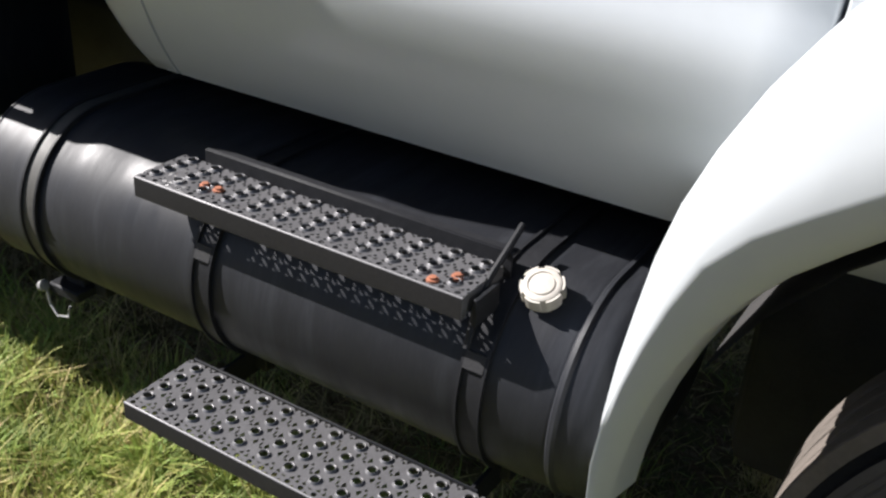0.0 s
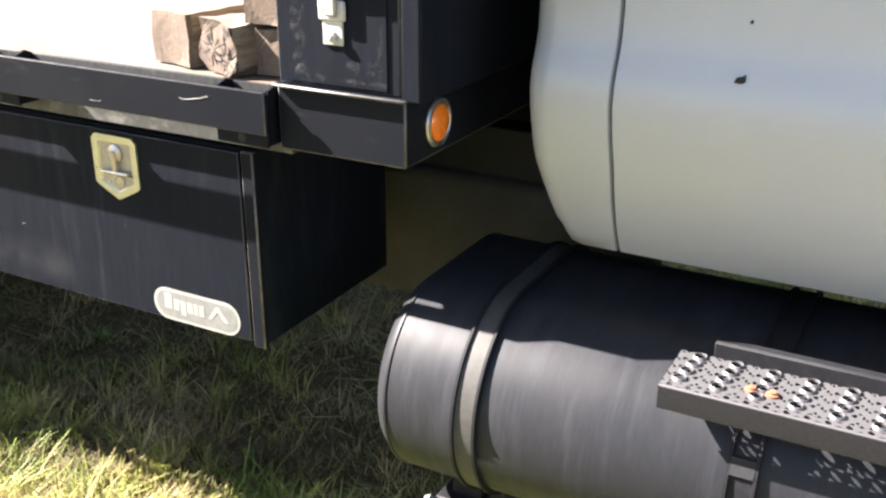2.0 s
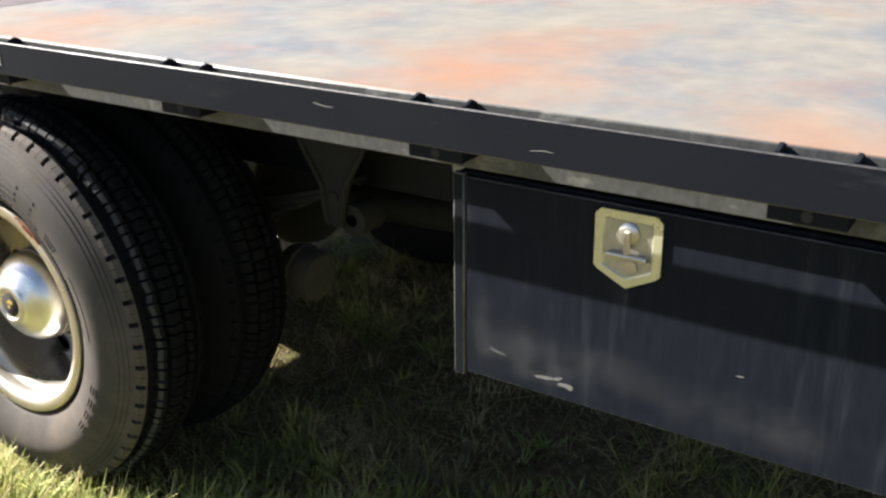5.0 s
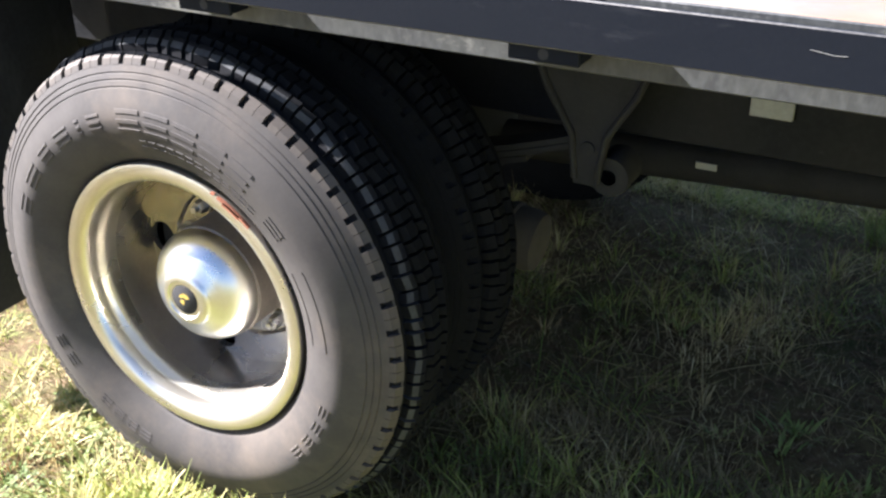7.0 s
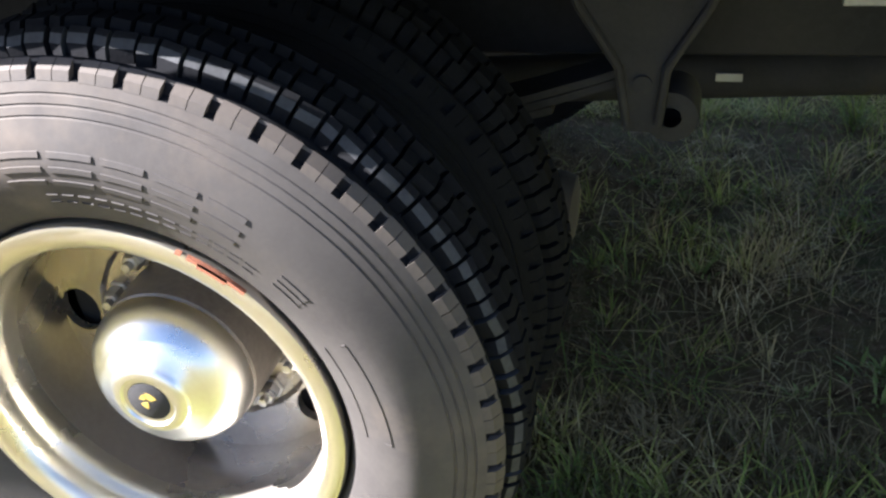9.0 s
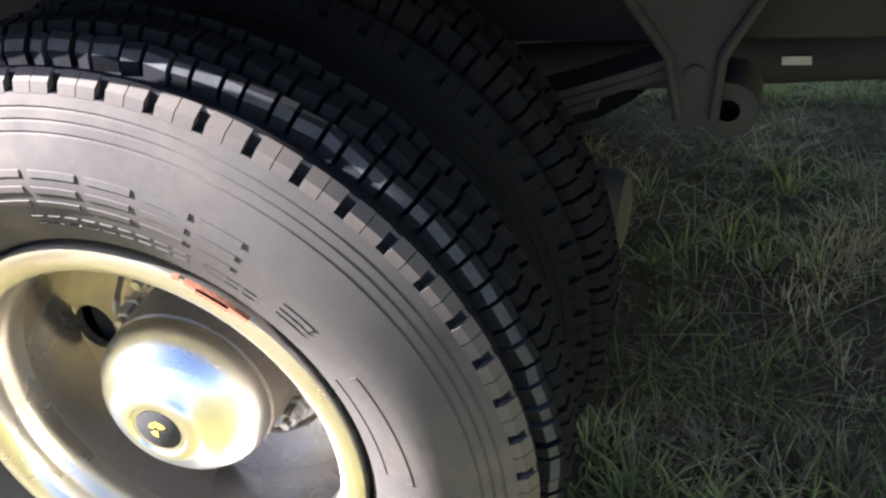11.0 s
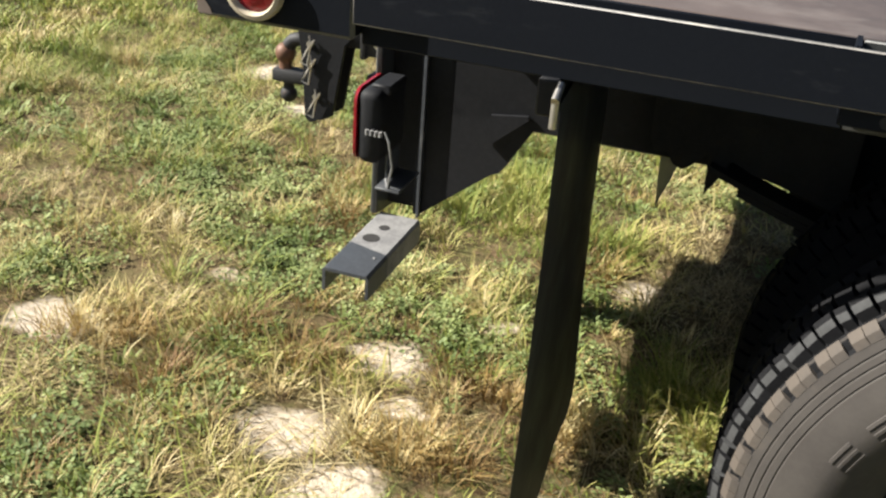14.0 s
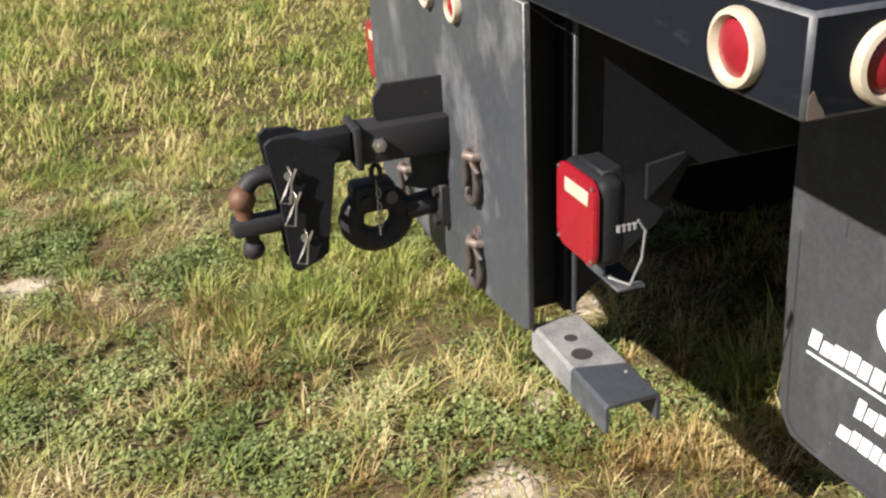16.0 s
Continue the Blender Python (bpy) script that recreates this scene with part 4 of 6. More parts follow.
for y in (0.69, 2 * MID - 0.77):
    bm = B()
    for k, half in enumerate((0.66, 0.60, 0.48, 0.36, 0.24)):
        n = 12
        rows = []
        for i in range(n + 1):
            x = -half + 2 * half * i / n
            z = 0.655 + 0.15 * (abs(x) / 0.66) ** 1.7 - 0.016 * k
            rows.append([(-2.553 + x, y + a, z + b) for a, b in ((0, 0), (0.08, 0), (0.08, 0.014), (0, 0.014))])
        add_loft(bm, rows, True, True)
    tpart("leaf_spring", bm, UNDER)
    bm = B()
    m = Matrix(((1, 0, 0, 0), (0, 0, 1, y - 0.026), (0, 1, 0, 0), (0, 0, 0, 1)))
    x = -1.92
    out = [(x - 0.13, 1.0), (x - 0.12, 0.93), (x - 0.045, 0.82), (x - 0.028, 0.72), (x - 0.03, 0.695), (x + 0.025, 0.695), (x + 0.03, 0.72), (x + 0.045, 0.80), (x + 0.10, 0.93), (x + 0.11, 1.0)]
    add_prism(bm, out, m, 0.010)
    for sgn in (-1, 1):
        add_tube(bm, [(x + sgn * 0.115, y - 0.03, 0.95), (x + sgn * 0.10, y - 0.03, 0.91), (x + sgn * 0.038, y - 0.03, 0.81), (x + sgn * 0.026, y - 0.03, 0.71)], 0.008, 8)
    add_lathe(bm, [(0.016, 0), (0.016, 0.006), (0, 0.009)], axis_to((x, y - 0.026, 0.78), (x, 0, 0.78)), 12)
    tpart("spring_hanger", bm, UNDER)
    bm = B()
    add_lathe(bm, [(0.018, -0.002), (0.024, 0), (0.044, 0), (0.046, 0.006), (0.046, 0.09), (0, 0.09)], axis_to((x + 0.045, y - 0.01, 0.715), (x + 0.045, y + 1, 0.715)), 24)
    tpart("spring_eye", bm, UNDER)
for y in (0.72, 2 * MID - 0.73):
    m = Matrix(((1, 0, 0, 0), (0, 0, 1, y), (0, 1, 0, 0), (0, 0, 0, 1)))
    bm = B()
    add_prism(bm, [(-3.345, 1.0), (-3.34, 0.845), (-3.330, 0.818), (-3.303, 0.820), (-3.288, 0.797), (-3.269, 0.789), (-3.256, 0.797), (-3.222, 0.832), (-3.217, 0.745), (-3.201, 0.771), (-3.175, 0.826), (-3.132, 0.806), (-3.07, 0.792), (-2.95, 0.755), (-2.95, 1.0)], m, 0.012)
    tpart("rear_spring_hanger", bm, UNDER)
bm = B()
add_lathe(bm, [(0, 0), (0.045, 0.0), (0.07, 0.008), (0.076, 0.03), (0.076, 0.07), (0.082, 0.075), (0.082, 0.085), (0.07, 0.12), (0.03, 0.15), (0, 0.15)], axis_to((-2.040, 0.735, 0.490), (-2.3, 0.735, 0.515)), 28)
add_rod(bm, (-2.18, 0.735, 0.505), (-2.5, 0.735, 0.53), 0.03)
tpart("brake_chamber", bm, DUSTY_DARK, "dusty brake chamber behind the wheel")
bm = B()
add_box(bm, -1.620, -1.532, 0.786, 0.7985, 0.866, 0.930, 0.002)
tpart("paper_tag", bm, DECAL_PALE, "pale tag on the frame rail")

# tail of the bed
bm = B()
add_box(bm, -3.955, -3.700, 0.054, 2 * MID - 0.054, 1.148, 1.268, 0.006, 1)
worn_edges(bm)
tpart("rear_beam", bm, [RAIL_PAINT, WORN_PAINT], "black steel rear beam with chipped corners")
bm = B()
add_prism(bm, [(-3.950, 1.152), (-3.926, 1.152), (-3.930, 1.162), (-3.938, 1.172), (-3.944, 1.184), (-3.950, 1.178)], Matrix(((1, 0, 0, 0), (0, 0, -1, 0.0538), (0, 1, 0, 0), (0, 0, 0, 1))), 0.0008)
tpart("rust_patch", bm, RUSTY_STEEL)
marker_light((-3.853, 0.054, 1.203), (0, -1, 0), RED_LENS, "round red marker light in a cream rim", 0.041)
marker_light((-3.955, 0.172, 1.206), (-1, 0, 0), RED_LENS, "round red marker light in a cream rim", 0.041)
marker_light((-3.955, 2 * MID - 0.172, 1.206), (-1, 0, 0), RED_LENS, "round red marker light in a cream rim", 0.041)
for y in (1.09, 1.25, 1.41):
    marker_light((-3.963, y, 1.080), (-1, 0, 0), RED_LENS, "small oval red light on the hitch plate", 0.028)
bm = B()
m = Matrix(((0, 0, 1, -3.962), (1, 0, 0, 0), (0, 1, 0, 0), (0, 0, 0, 1)))
add_prism(bm, [(0.765, 0.512), (0.80, 0.502), (1.30, 0.455), (1.70, 0.502), (1.735, 0.512), (1.735, 1.147), (0.765, 1.147)], m, 0.014)
soft_bevel(bm, 0.002, 1)
worn_edges(bm)
tpart("hitch_plate", bm, [WORN_PAINT, WORN_EDGE], "thick dark hitch plate with worn edges")
bm = B()
add_box(bm, -3.868, -3.856, 0.80, 2 * MID - 0.80, 0.515, 1.147, 0.001)
tpart("hitch_web", bm, BLACK_PAINT)
m = Matrix(((1, 0, 0, 0), (0, 0, 1, 0.80), (0, 1, 0, 0), (0, 0, 0, 1)))
bm = B()
add_prism(bm, [(-3.855, 0.515), (-3.69, 0.652), (-3.667, 0.664), (-3.655, 0.68), (-3.596, 0.783), (-3.28, 0.79), (-3.28, 1.08), (-3.36, 1.126), (-3.855, 1.126)], m, 0.012)
tpart("hitch_gusset", bm, BLACK_PAINT)
bm = B()
add_prism(bm, [(-3.849, 0.515), (-3.66, 0.66), (-3.59, 0.78), (-3.28, 0.79), (-3.28, 1.02), (-3.849, 1.139)], m @ Matrix.Translation((0, 0, 2 * MID - 1.612)), 0.012)
tpart("hitch_gusset", bm, BLACK_PAINT)
# bright flange edge beside the dark recess and a small pale gusset
bm = B()
add_box(bm, -3.8555, -3.848, 0.784, 0.797, 0.515, 1.146, 0.001)
tpart("web_flange", bm, WORN_PAINT)
bm = B()
add_prism(bm, [(-3.695, 0.728), (-3.61, 0.803), (-3.612, 0.812), (-3.695, 0.800)], m @ Matrix.Translation((0, 0, -0.012)), 0.010)
tpart("corner_gusset", bm, BLACK_PAINT)
# plates that close the sides between the hitch plate and the web
for y in (0.835, 2 * MID - 0.847):
    bm = B()
    add_box(bm, -3.947, -3.869, y, y + 0.012, 0.516, 1.146, 0.001)
    tpart("side_plate", bm, BLACK_PAINT)
# step under the hitch plate
bm = B()
sec = [(-3.947, 0.456), (-3.947, 0.506), (-3.941, 0.512), (-3.846, 0.512), (-3.840, 0.506), (-3.840, 0.456), (-3.847, 0.456), (-3.847, 0.504), (-3.940, 0.504), (-3.940, 0.456)]
add_prism(bm, sec, Matrix(((1, 0, 0, 0), (0, 0, 1, 0.478), (0, 1, 0, 0), (0, 0, 0, 1))), 0.304)
bmesh.ops.bisect_plane(bm, geom=bm.verts[:] + bm.edges[:] + bm.faces[:], plane_co=(-3.9, 0.600, 0.5), plane_no=(0.25, 1, 0))
paint_faces(bm, 2, lambda c: c.y + 0.25 * (c.x + 3.9) < 0.600)
# flat dark discs on the plate stand in for the shade inside holes
for hx, hy, hr in ((-3.907, 0.646, 0.020), (-3.900, 0.706, 0.013)):
    add_lathe(bm, [(0, 0), (hr, 0), (hr, 0.0006), (0, 0.0006)], axis_to((hx, hy, 0.5122), (hx, hy, 1)), 20)
add_lathe(bm, [(0, 0), (0.004, 0), (0.003, 0.002), (0, 0.003)], axis_to((-3.862, 0.560, 0.5121), (-3.862, 0.560, 1)), 8)
paint_faces(bm, 1, lambda c: c.z > 0.5123 and abs(c.x + 3.905) < 0.03 and abs(c.y - 0.67) < 0.06)
tpart("step_bracket", bm, [SCUFFED_STEP, UNDER, WORN_PAINT], "scuffed grey bent steel step plate with dark discs for holes")


def tail_light(y):
    lamp = new("tail_light")
    lamp.parent = truck
    lamp.empty_display_size = 0.03
    tagged(lamp, "square red tail light with a cream reflector strip")
    bm = B()
    add_box(bm, -3.9175, -3.8640, y - 0.0755, y + 0.0755, 0.7245, 0.8855, 0.020, 3)
    add_box(bm, -3.9000, -3.8560, y - 0.045, y + 0.045, 0.872, 0.892, 0.004)
    tpart("housing", bm, BLACK_PAINT, parent=lamp)
    bm = B()
    m = Matrix(((0, 0, -1, -3.9180), (1, 0, 0, y), (0, 1, 0, 0.805), (0, 0, 0, 1)))
    add_prism(bm, rounded(0.148, 0.158, 0.030), m, 0.006)
    add_prism(bm, rounded(0.140, 0.150, 0.028), m @ Matrix.Translation((0, 0, 0.006)), 0.0021)
    tpart("lens", bm, RED_LENS, parent=lamp)
    bm = B()
    add_box(bm, -3.9285, -3.9262, y - 0.050, y + 0.035, 0.836, 0.862, 0.001)
    tpart("reflector", bm, CREAM, parent=lamp)
    for a in (-1, 1):
        for c in (0.738, 0.872):
            bm = B()
            add_lathe(bm, [(0.004, 0), (0.004, 0.002), (0, 0.003)], axis_to((-3.9260, y + a * 0.062, c), (-5, y + a * 0.062, c)), 8)
            tpart("screw", bm, BARE_STEEL, parent=lamp)
    bm = B()
    add_box(bm, -3.875, -3.82, y - 0.065, y + 0.055, 0.668, 0.674, 0.001)
    add_box(bm, -3.875, -3.869, y - 0.010, y + 0.055, 0.6745, 0.731, 0.001)
    tpart("bracket", bm, WORN_PAINT, parent=lamp)
    bm = B()
    add_tube(bm, [(-3.8500, y - 0.083, 0.810), (-3.8380, y - 0.088, 0.790), (-3.8340, y - 0.073, 0.730), (-3.8480, y - 0.06, 0.676), (-3.8680, y - 0.02, 0.676)], 0.0026, 8)
    for k in range(4):
        add_rod(bm, (-3.8880 + 0.010 * k, y - 0.086, 0.797), (-3.8880 + 0.010 * k, y - 0.086, 0.808), 0.0042, 8)
    tpart("wire", bm, SCUFFED_STEP, parent=lamp)


tail_light(0.641)
tail_light(2 * MID - 0.641)


def ring_handle(y, z):
    """A D ring hanging from a welded staple."""
    bm = B()
    out = [(0.0, 0.036), (0.018, 0.032), (0.029, 0.014), (0.032, -0.012), (0.030, -0.036), (0.019, -0.054), (0.0, -0.060), (-0.019, -0.054), (-0.030, -0.036), (-0.032, -0.012), (-0.029, 0.014), (-0.018, 0.032)]
    add_tube(bm, [(-3.974 - 0.05 * max(0, 0.03 - c) * 0.5, y + a, z + c) for a, c in out], 0.0088, 10, True)
    ring = tpart("chain_ring", bm, RING_STEEL, "dark steel ring on a rust-stained welded staple")
    bm = B()
    add_tube(bm, [(-3.956, y - 0.020, z + 0.042), (-3.975, y - 0.018, z + 0.044), (-3.984, y, z + 0.045), (-3.975, y + 0.018, z + 0.044), (-3.956, y + 0.020, z + 0.042)], 0.010, 10)
    tpart("staple", bm, RUSTY_STEEL, parent=ring)
    # rust that has run from the weld over the paint
    rnd = random.Random(int(1000 * (y + z)))
    bm = B()
    for k in range(16):
        cy, cz, r = y + rnd.uniform(-0.032, 0.032), z + 0.045 + rnd.uniform(-0.022, 0.030), rnd.uniform(0.002, 0.008)
        bm.faces.new([bm.verts.new((-3.9626 - 0.00003 * k, cy + r * rnd.uniform(0.5, 1.2) * math.cos(t), cz + 1.5 * r * rnd.uniform(0.5, 1.2) * math.sin(t))) for t in [2 * math.pi * i / 9 for i in range(9)]])
    tagged(tpart("rust_stain", bm, STAIN, "rust stains round the welded staple", parent=ring, smooth=0), kind="stuff")


for y in (1.012, 2 * MID - 1.012):
    ring_handle(y, 0.752)
    ring_handle(y, 0.558)

# receiver tube with its side plate
bm = B()
add_box(bm, -4.175, -3.957, 1.165, 1.245, 0.752, 0.832, 0.005, 2)
add_box(bm, -4.175, -4.158, 1.157, 1.253, 0.744, 0.840, 0.004, 2)
tpart("receiver_tube", bm, RUSTY_BLACK, "rust-stained square receiver tube")
bm = B()
m = Matrix(((1, 0, 0, 0), (0, 0, 1, 1.20), (0, 1, 0, 0), (0, 0, 0, 1)))
add_prism(bm, [(-3.957, 0.833), (-4.112, 0.833), (-4.118, 0.845), (-4.118, 0.882), (-4.095, 0.912), (-3.957, 0.912)], m, 0.010)
tpart("receiver_plate", bm, RUSTY_BLACK)
bm = B()
add_lathe(bm, [(0.016, 0), (0.016, 0.010), (0.008, 0.012), (0.008, 0.02), (0, 0.021)], axis_to((-4.122, 1.165, 0.794), (-4.122, 0, 0.794)), 6)
tpart("receiver_bolt", bm, BARE_STEEL, smooth=20)

bm = B()
add_prism(bm, [(-3.957, 0.751), (-4.045, 0.751), (-4.040, 0.70), (-4.06, 0.675), (-4.02, 0.66), (-3.957, 0.66)], m, 0.012)
tpart("receiver_gusset", bm, RUSTY_BLACK)
# pintle hook
bm = B()
c0 = Vector((-4.122, 1.240, 0.597))
add_tube(bm, [c0 + Vector((0.059 * math.cos(t), 0, 0.054 * math.sin(t))) for t in [2 * math.pi * i / 26 for i in range(26)]], 0.029, 12, True)
add_box(bm, -4.178, -4.078, 1.206, 1.274, 0.620, 0.688, 0.014, 3)
add_rod(bm, (-4.055, 1.235, 0.605), (-3.975, 1.235, 0.615), 0.028, 18)
add_box(bm, -3.985, -3.957, 1.185, 1.285, 0.565, 0.665, 0.004)
for zz in (0.58, 0.65):
    for yy in (1.20, 1.27):
        add_lathe(bm, [(0.013, 0), (0.013, 0.012), (0, 0.014)], axis_to((-3.985, yy, zz), (-5, yy, zz)), 6)
add_rod(bm, (-4.15, 1.195, 0.655), (-4.15, 1.275, 0.655), 0.012, 12)
add_rod(bm, (-4.095, 1.195, 0.655), (-4.095, 1.275, 0.655), 0.015, 12)
add_tube(bm, [(-4.125 + 0.01 * math.cos(t), 1.20, 0.715 + 0.022 * math.sin(t)) for t in [2 * math.pi * i / 12 for i in range(12)]], 0.006, 8, True)
tpart("pintle_hook", bm, RUSTY_BLACK, "heavy black pintle hook with a chained latch")
bm = B()
for k in range(7):
    zc = 0.690 - 0.018 * k
    add_tube(bm, [(-4.127 + 0.003 * (k % 2) + 0.005 * math.cos(t) * (1 if k % 2 else 0.3), 1.196 + 0.005 * math.cos(t) * (0.3 if k % 2 else 1), zc + 0.012 * math.sin(t)) for t in [2 * math.pi * i / 8 for i in range(8)]], 0.002, 6, True)
tpart("latch_chain", bm, BARE_STEEL)

# ---- ball mount in the receiver ----
ball_mount = thing("ball_mount", "black drop ball mount with rusty balls in the receiver", "tow hitch", (-4.3, 1.205, 0.70))
BINV = Matrix.Translation((4.3, -1.205, -0.70))


def bpart(name, bm, mats, label="", smooth=40):
    bm.transform(BINV)
    return part(name, bm, mats, ball_mount, label, smooth)


bm = B()
add_box(bm, -4.33, -4.176, 1.176, 1.234, 0.764, 0.828, 0.004, 2)
bpart("shank", bm, BLACK_PAINT)
for y in (1.164, 1.235):
    bm = B()
    m = Matrix(((1, 0, 0, 0), (0, 0, 1, y), (0, 1, 0, 0), (0, 0, 0, 1)))
    add_prism(bm, [(-4.200, 0.792), (-4.300, 0.842), (-4.348, 0.845), (-4.364, 0.834), (-4.362, 0.806), (-4.346, 0.70), (-4.338, 0.548), (-4.322, 0.535), (-4.270, 0.556), (-4.254, 0.568), (-4.220, 0.77)], m, 0.011)
    soft_bevel(bm, 0.002, 1)
    bpart("cheek_plate", bm, BLACK_PAINT)
bm = B()
add_box(bm, -4.450, -4.300, 1.178, 1.232, 0.630, 0.668, 0.010, 2)
bpart("tongue", bm, RUSTY_BLACK)
bm = B()
add_tube(bm, [(-4.335, 1.205, 0.748), (-4.366, 1.205, 0.758), (-4.392, 1.205, 0.750), (-4.408, 1.205, 0.732)], 0.020, 12)
bpart("upper_arm", bm, RUSTY_BLACK)


def ball(p, way, r, mat_):
    bm = B()
    m = axis_to(p, Vector(p) + Vector(way))
    add_lathe(bm, [(r * 0.75, -0.01), (r * 0.62, 0.006), (r * 0.66, 0.016)] + [(r * math.sin(t), 0.013 + r - r * math.cos(t)) for t in [radians(42 + 13.8 * i) for i in range(11)]], m, 28)
    bpart("ball", bm, mat_, "rusted tow ball")


ball((-4.418, 1.205, 0.668), (0, 0, 1), 0.029, RUSTY_BALL)
ball((-4.408, 1.205, 0.630), (0, 0, -1), 0.024, RUSTY_BLACK)
for x, z in ((-4.322, 0.760), (-4.318, 0.708), (-4.303, 0.615)):
    bm = B()
    add_rod(bm, (x, 1.158, z), (x, 1.25, z), 0.009, 12)
    add_tube(bm, [(x, 1.156, z + 0.024), (x + 0.004, 1.154, z), (x - 0.012, 1.153, z - 0.030), (x - 0.024, 1.153, z - 0.052), (x - 0.004, 1.153, z - 0.058), (x + 0.004, 1.154, z - 0.010), (x + 0.016, 1.154, z + 0.016)], 0.0026, 6)
    bpart("hitch_pin", bm, BARE_STEEL)

# ---- mud flap ----
def mud_flap(y0, y1, printed):
    """A moulded rubber sheet with a border groove and short ribs; y0: the outer edge."""
    flap = thing("mud_flap", "scuffed black rubber mud flap with white printing behind the wheels", "mud flap", (-3.38, (y0 + y1) / 2, 1.12), "mud flaps")
    inv = Matrix.Translation((3.38, -(y0 + y1) / 2, -1.12))
    top, low = 1.118, 0.180

    def on_sheet(y, z):
        """The sheet's rear face."""
        f, i = (y - y0) / (y1 - y0), (top - z) / (top - low)
        f = f if y0 < 1 else 1 - f
        return -3.392 + f * (0.030 * i - 0.046) + 0.004 * math.sin(9 * f + 4 * i) * (0.3 + f)

    cut = 0.045      # the slanted lower corners
    bm = B()
    rows = []
    for i in range(31):
        z = top - (top - low) * (i / 30)
        near = max(0.0, cut - (z - low))
        ya, yb = (y0 + near * (1 if y1 > y0 else -1), y1 - near * (1 if y1 > y0 else -1))
        rows.append([(on_sheet(ya + (yb - ya) * k / 16, z), ya + (yb - ya) * k / 16, z) for k in range(17)])
    add_loft(bm, rows)
    bmesh.ops.solidify(bm, geom=bm.faces[:], thickness=-0.009)
    bm.transform(inv)
    part("sheet", bm, FLAP_RUBBER, flap)
    bm = B()
    add_box(bm, -3.432, -3.402, y0 + 0.02, y1 + 0.05, 1.085, 1.139, 0.003)
    bm.transform(inv)
    part("hanger_bar", bm, BLACK_PAINT, flap)
    bm = B()
    add_rod(bm, (-3.396, y0 - 0.025, 1.125), (-3.396, y0 + 0.004, 1.140), 0.0058, 10)
    add_rod(bm, (-3.396, y0 - 0.018, 1.085), (-3.396, y0 - 0.018, 1.128), 0.0058, 10)
    bm.transform(inv)
    part("clamp", bm, BARE_STEEL, flap, "bare grey metal clamp")

    def strip(bm, pts, half, proud):
        """A flat band along (y, z) points on the sheet."""
        rows_ = []
        for k, (y, z) in enumerate(pts):
            p, q = pts[max(0, k - 1)], pts[min(len(pts) - 1, k + 1)]
            dy, dz = q[0] - p[0], q[1] - p[1]
            n = math.hypot(dy, dz)
            a, c = -dz / n * half, dy / n * half
            rows_.append([(on_sheet(y + s_ * a, z + s_ * c) - proud, y + s_ * a, z + s_ * c) for s_ in (1, -1)])
        add_loft(bm, rows_)

    lines = [[(y1 - 0.028, 0.66 - k * 0.05) for k in range(9)] + [(y1 - 0.028, 0.23), (y1 - 0.034, 0.215), (y1 - 0.06, 0.197), (y1 - 0.10, 0.192), (0.6 * y1 + 0.4 * y0, 0.192), (y0 + 0.07, 0.192)], [(y0 + 0.100, 0.885 - k * 0.042) for k in range(5)]]
    lines += [[(ya, za - 0.02 * k) for k in range(3)] for ya, za in ((y0 + 0.500, 0.728), (y0 + 0.363, 0.739), (y0 + 0.230, 0.752))]
    for pts in lines:
        bm = B()
        strip(bm, pts, 0.0022, 0.0012)
        bm.transform(inv)
        part("moulded_line", bm, UNDER, flap, "", 0)
    if not printed:
        return
    bm = B()
    rnd = random.Random(17)
    for cy, cz, n, sp, r in ((0.085, 0.83, 9, 0.018, 0.0045), (0.06, 0.885, 8, 0.022, 0.0026), (0.12, 0.87, 6, 0.03, 0.0022), (0.30, 0.60, 5, 0.15, 0.0016), (0.45, 0.40, 8, 0.2, 0.0018), (0.2, 0.3, 8, 0.2, 0.002)):
        for _ in range(n):
            y, z = cy + rnd.uniform(-sp, sp), cz + rnd.uniform(-sp, sp)
            if y0 + 0.01 < y < y1 - 0.01:
                rr = r * rnd.uniform(0.4, 1.2)
                bm.faces.new([bm.verts.new((on_sheet(y + rr * rnd.uniform(0.5, 1.2) * math.cos(t), z) - 0.0014, y + rr * rnd.uniform(0.5, 1.2) * math.cos(t), z + 1.4 * rr * rnd.uniform(0.5, 1.2) * math.sin(t))) for t in [2 * math.pi * i / 9 for i in range(9)]])
    bm.transform(inv)
    tagged(part("scuff", bm, SCRAPE, flap, "pale nicks and scuffs in the rubber", 0), kind="stuff")

    # rows of plain slanted bars in place of the printed lines
    rnd = random.Random(8)
    for ya, yb, z, h, wmin, wmax in ((0.610, 0.085, 0.424, 0.046, 0.024, 0.038), (0.476, 0.16, 0.336, 0.050, 0.020, 0.030), (0.512, 0.12, 0.266, 0.046, 0.018, 0.030)):
        bm = B()
        y = ya
        while y > yb:
            wd = rnd.uniform(wmin, wmax)
            za, zb = z + rnd.uniform(0, 0.004), z + h - rnd.uniform(0, 0.012)
            lean = 0.008
            rows_ = [[(on_sheet(p, q) - 0.0016, p, q) for p, q in ((y - f * wd, za), (y - f * wd - lean, zb))] for f in (0, 0.5, 1)]
            add_loft(bm, rows_)
            y -= wd + rnd.uniform(0.003, 0.006)
        bm.transform(inv)
        part("print_line", bm, WHITE_PRINT, flap, "row of plain white printed bars", 0)
    bm = B()
    strip(bm, [(0.612 - 0.02 * k, 0.411) for k in range(27)], 0.0034, 0.0018)
    bm.transform(inv)
    part("print_rule", bm, WHITE_PRINT, flap, "", 0)
    bm = B()
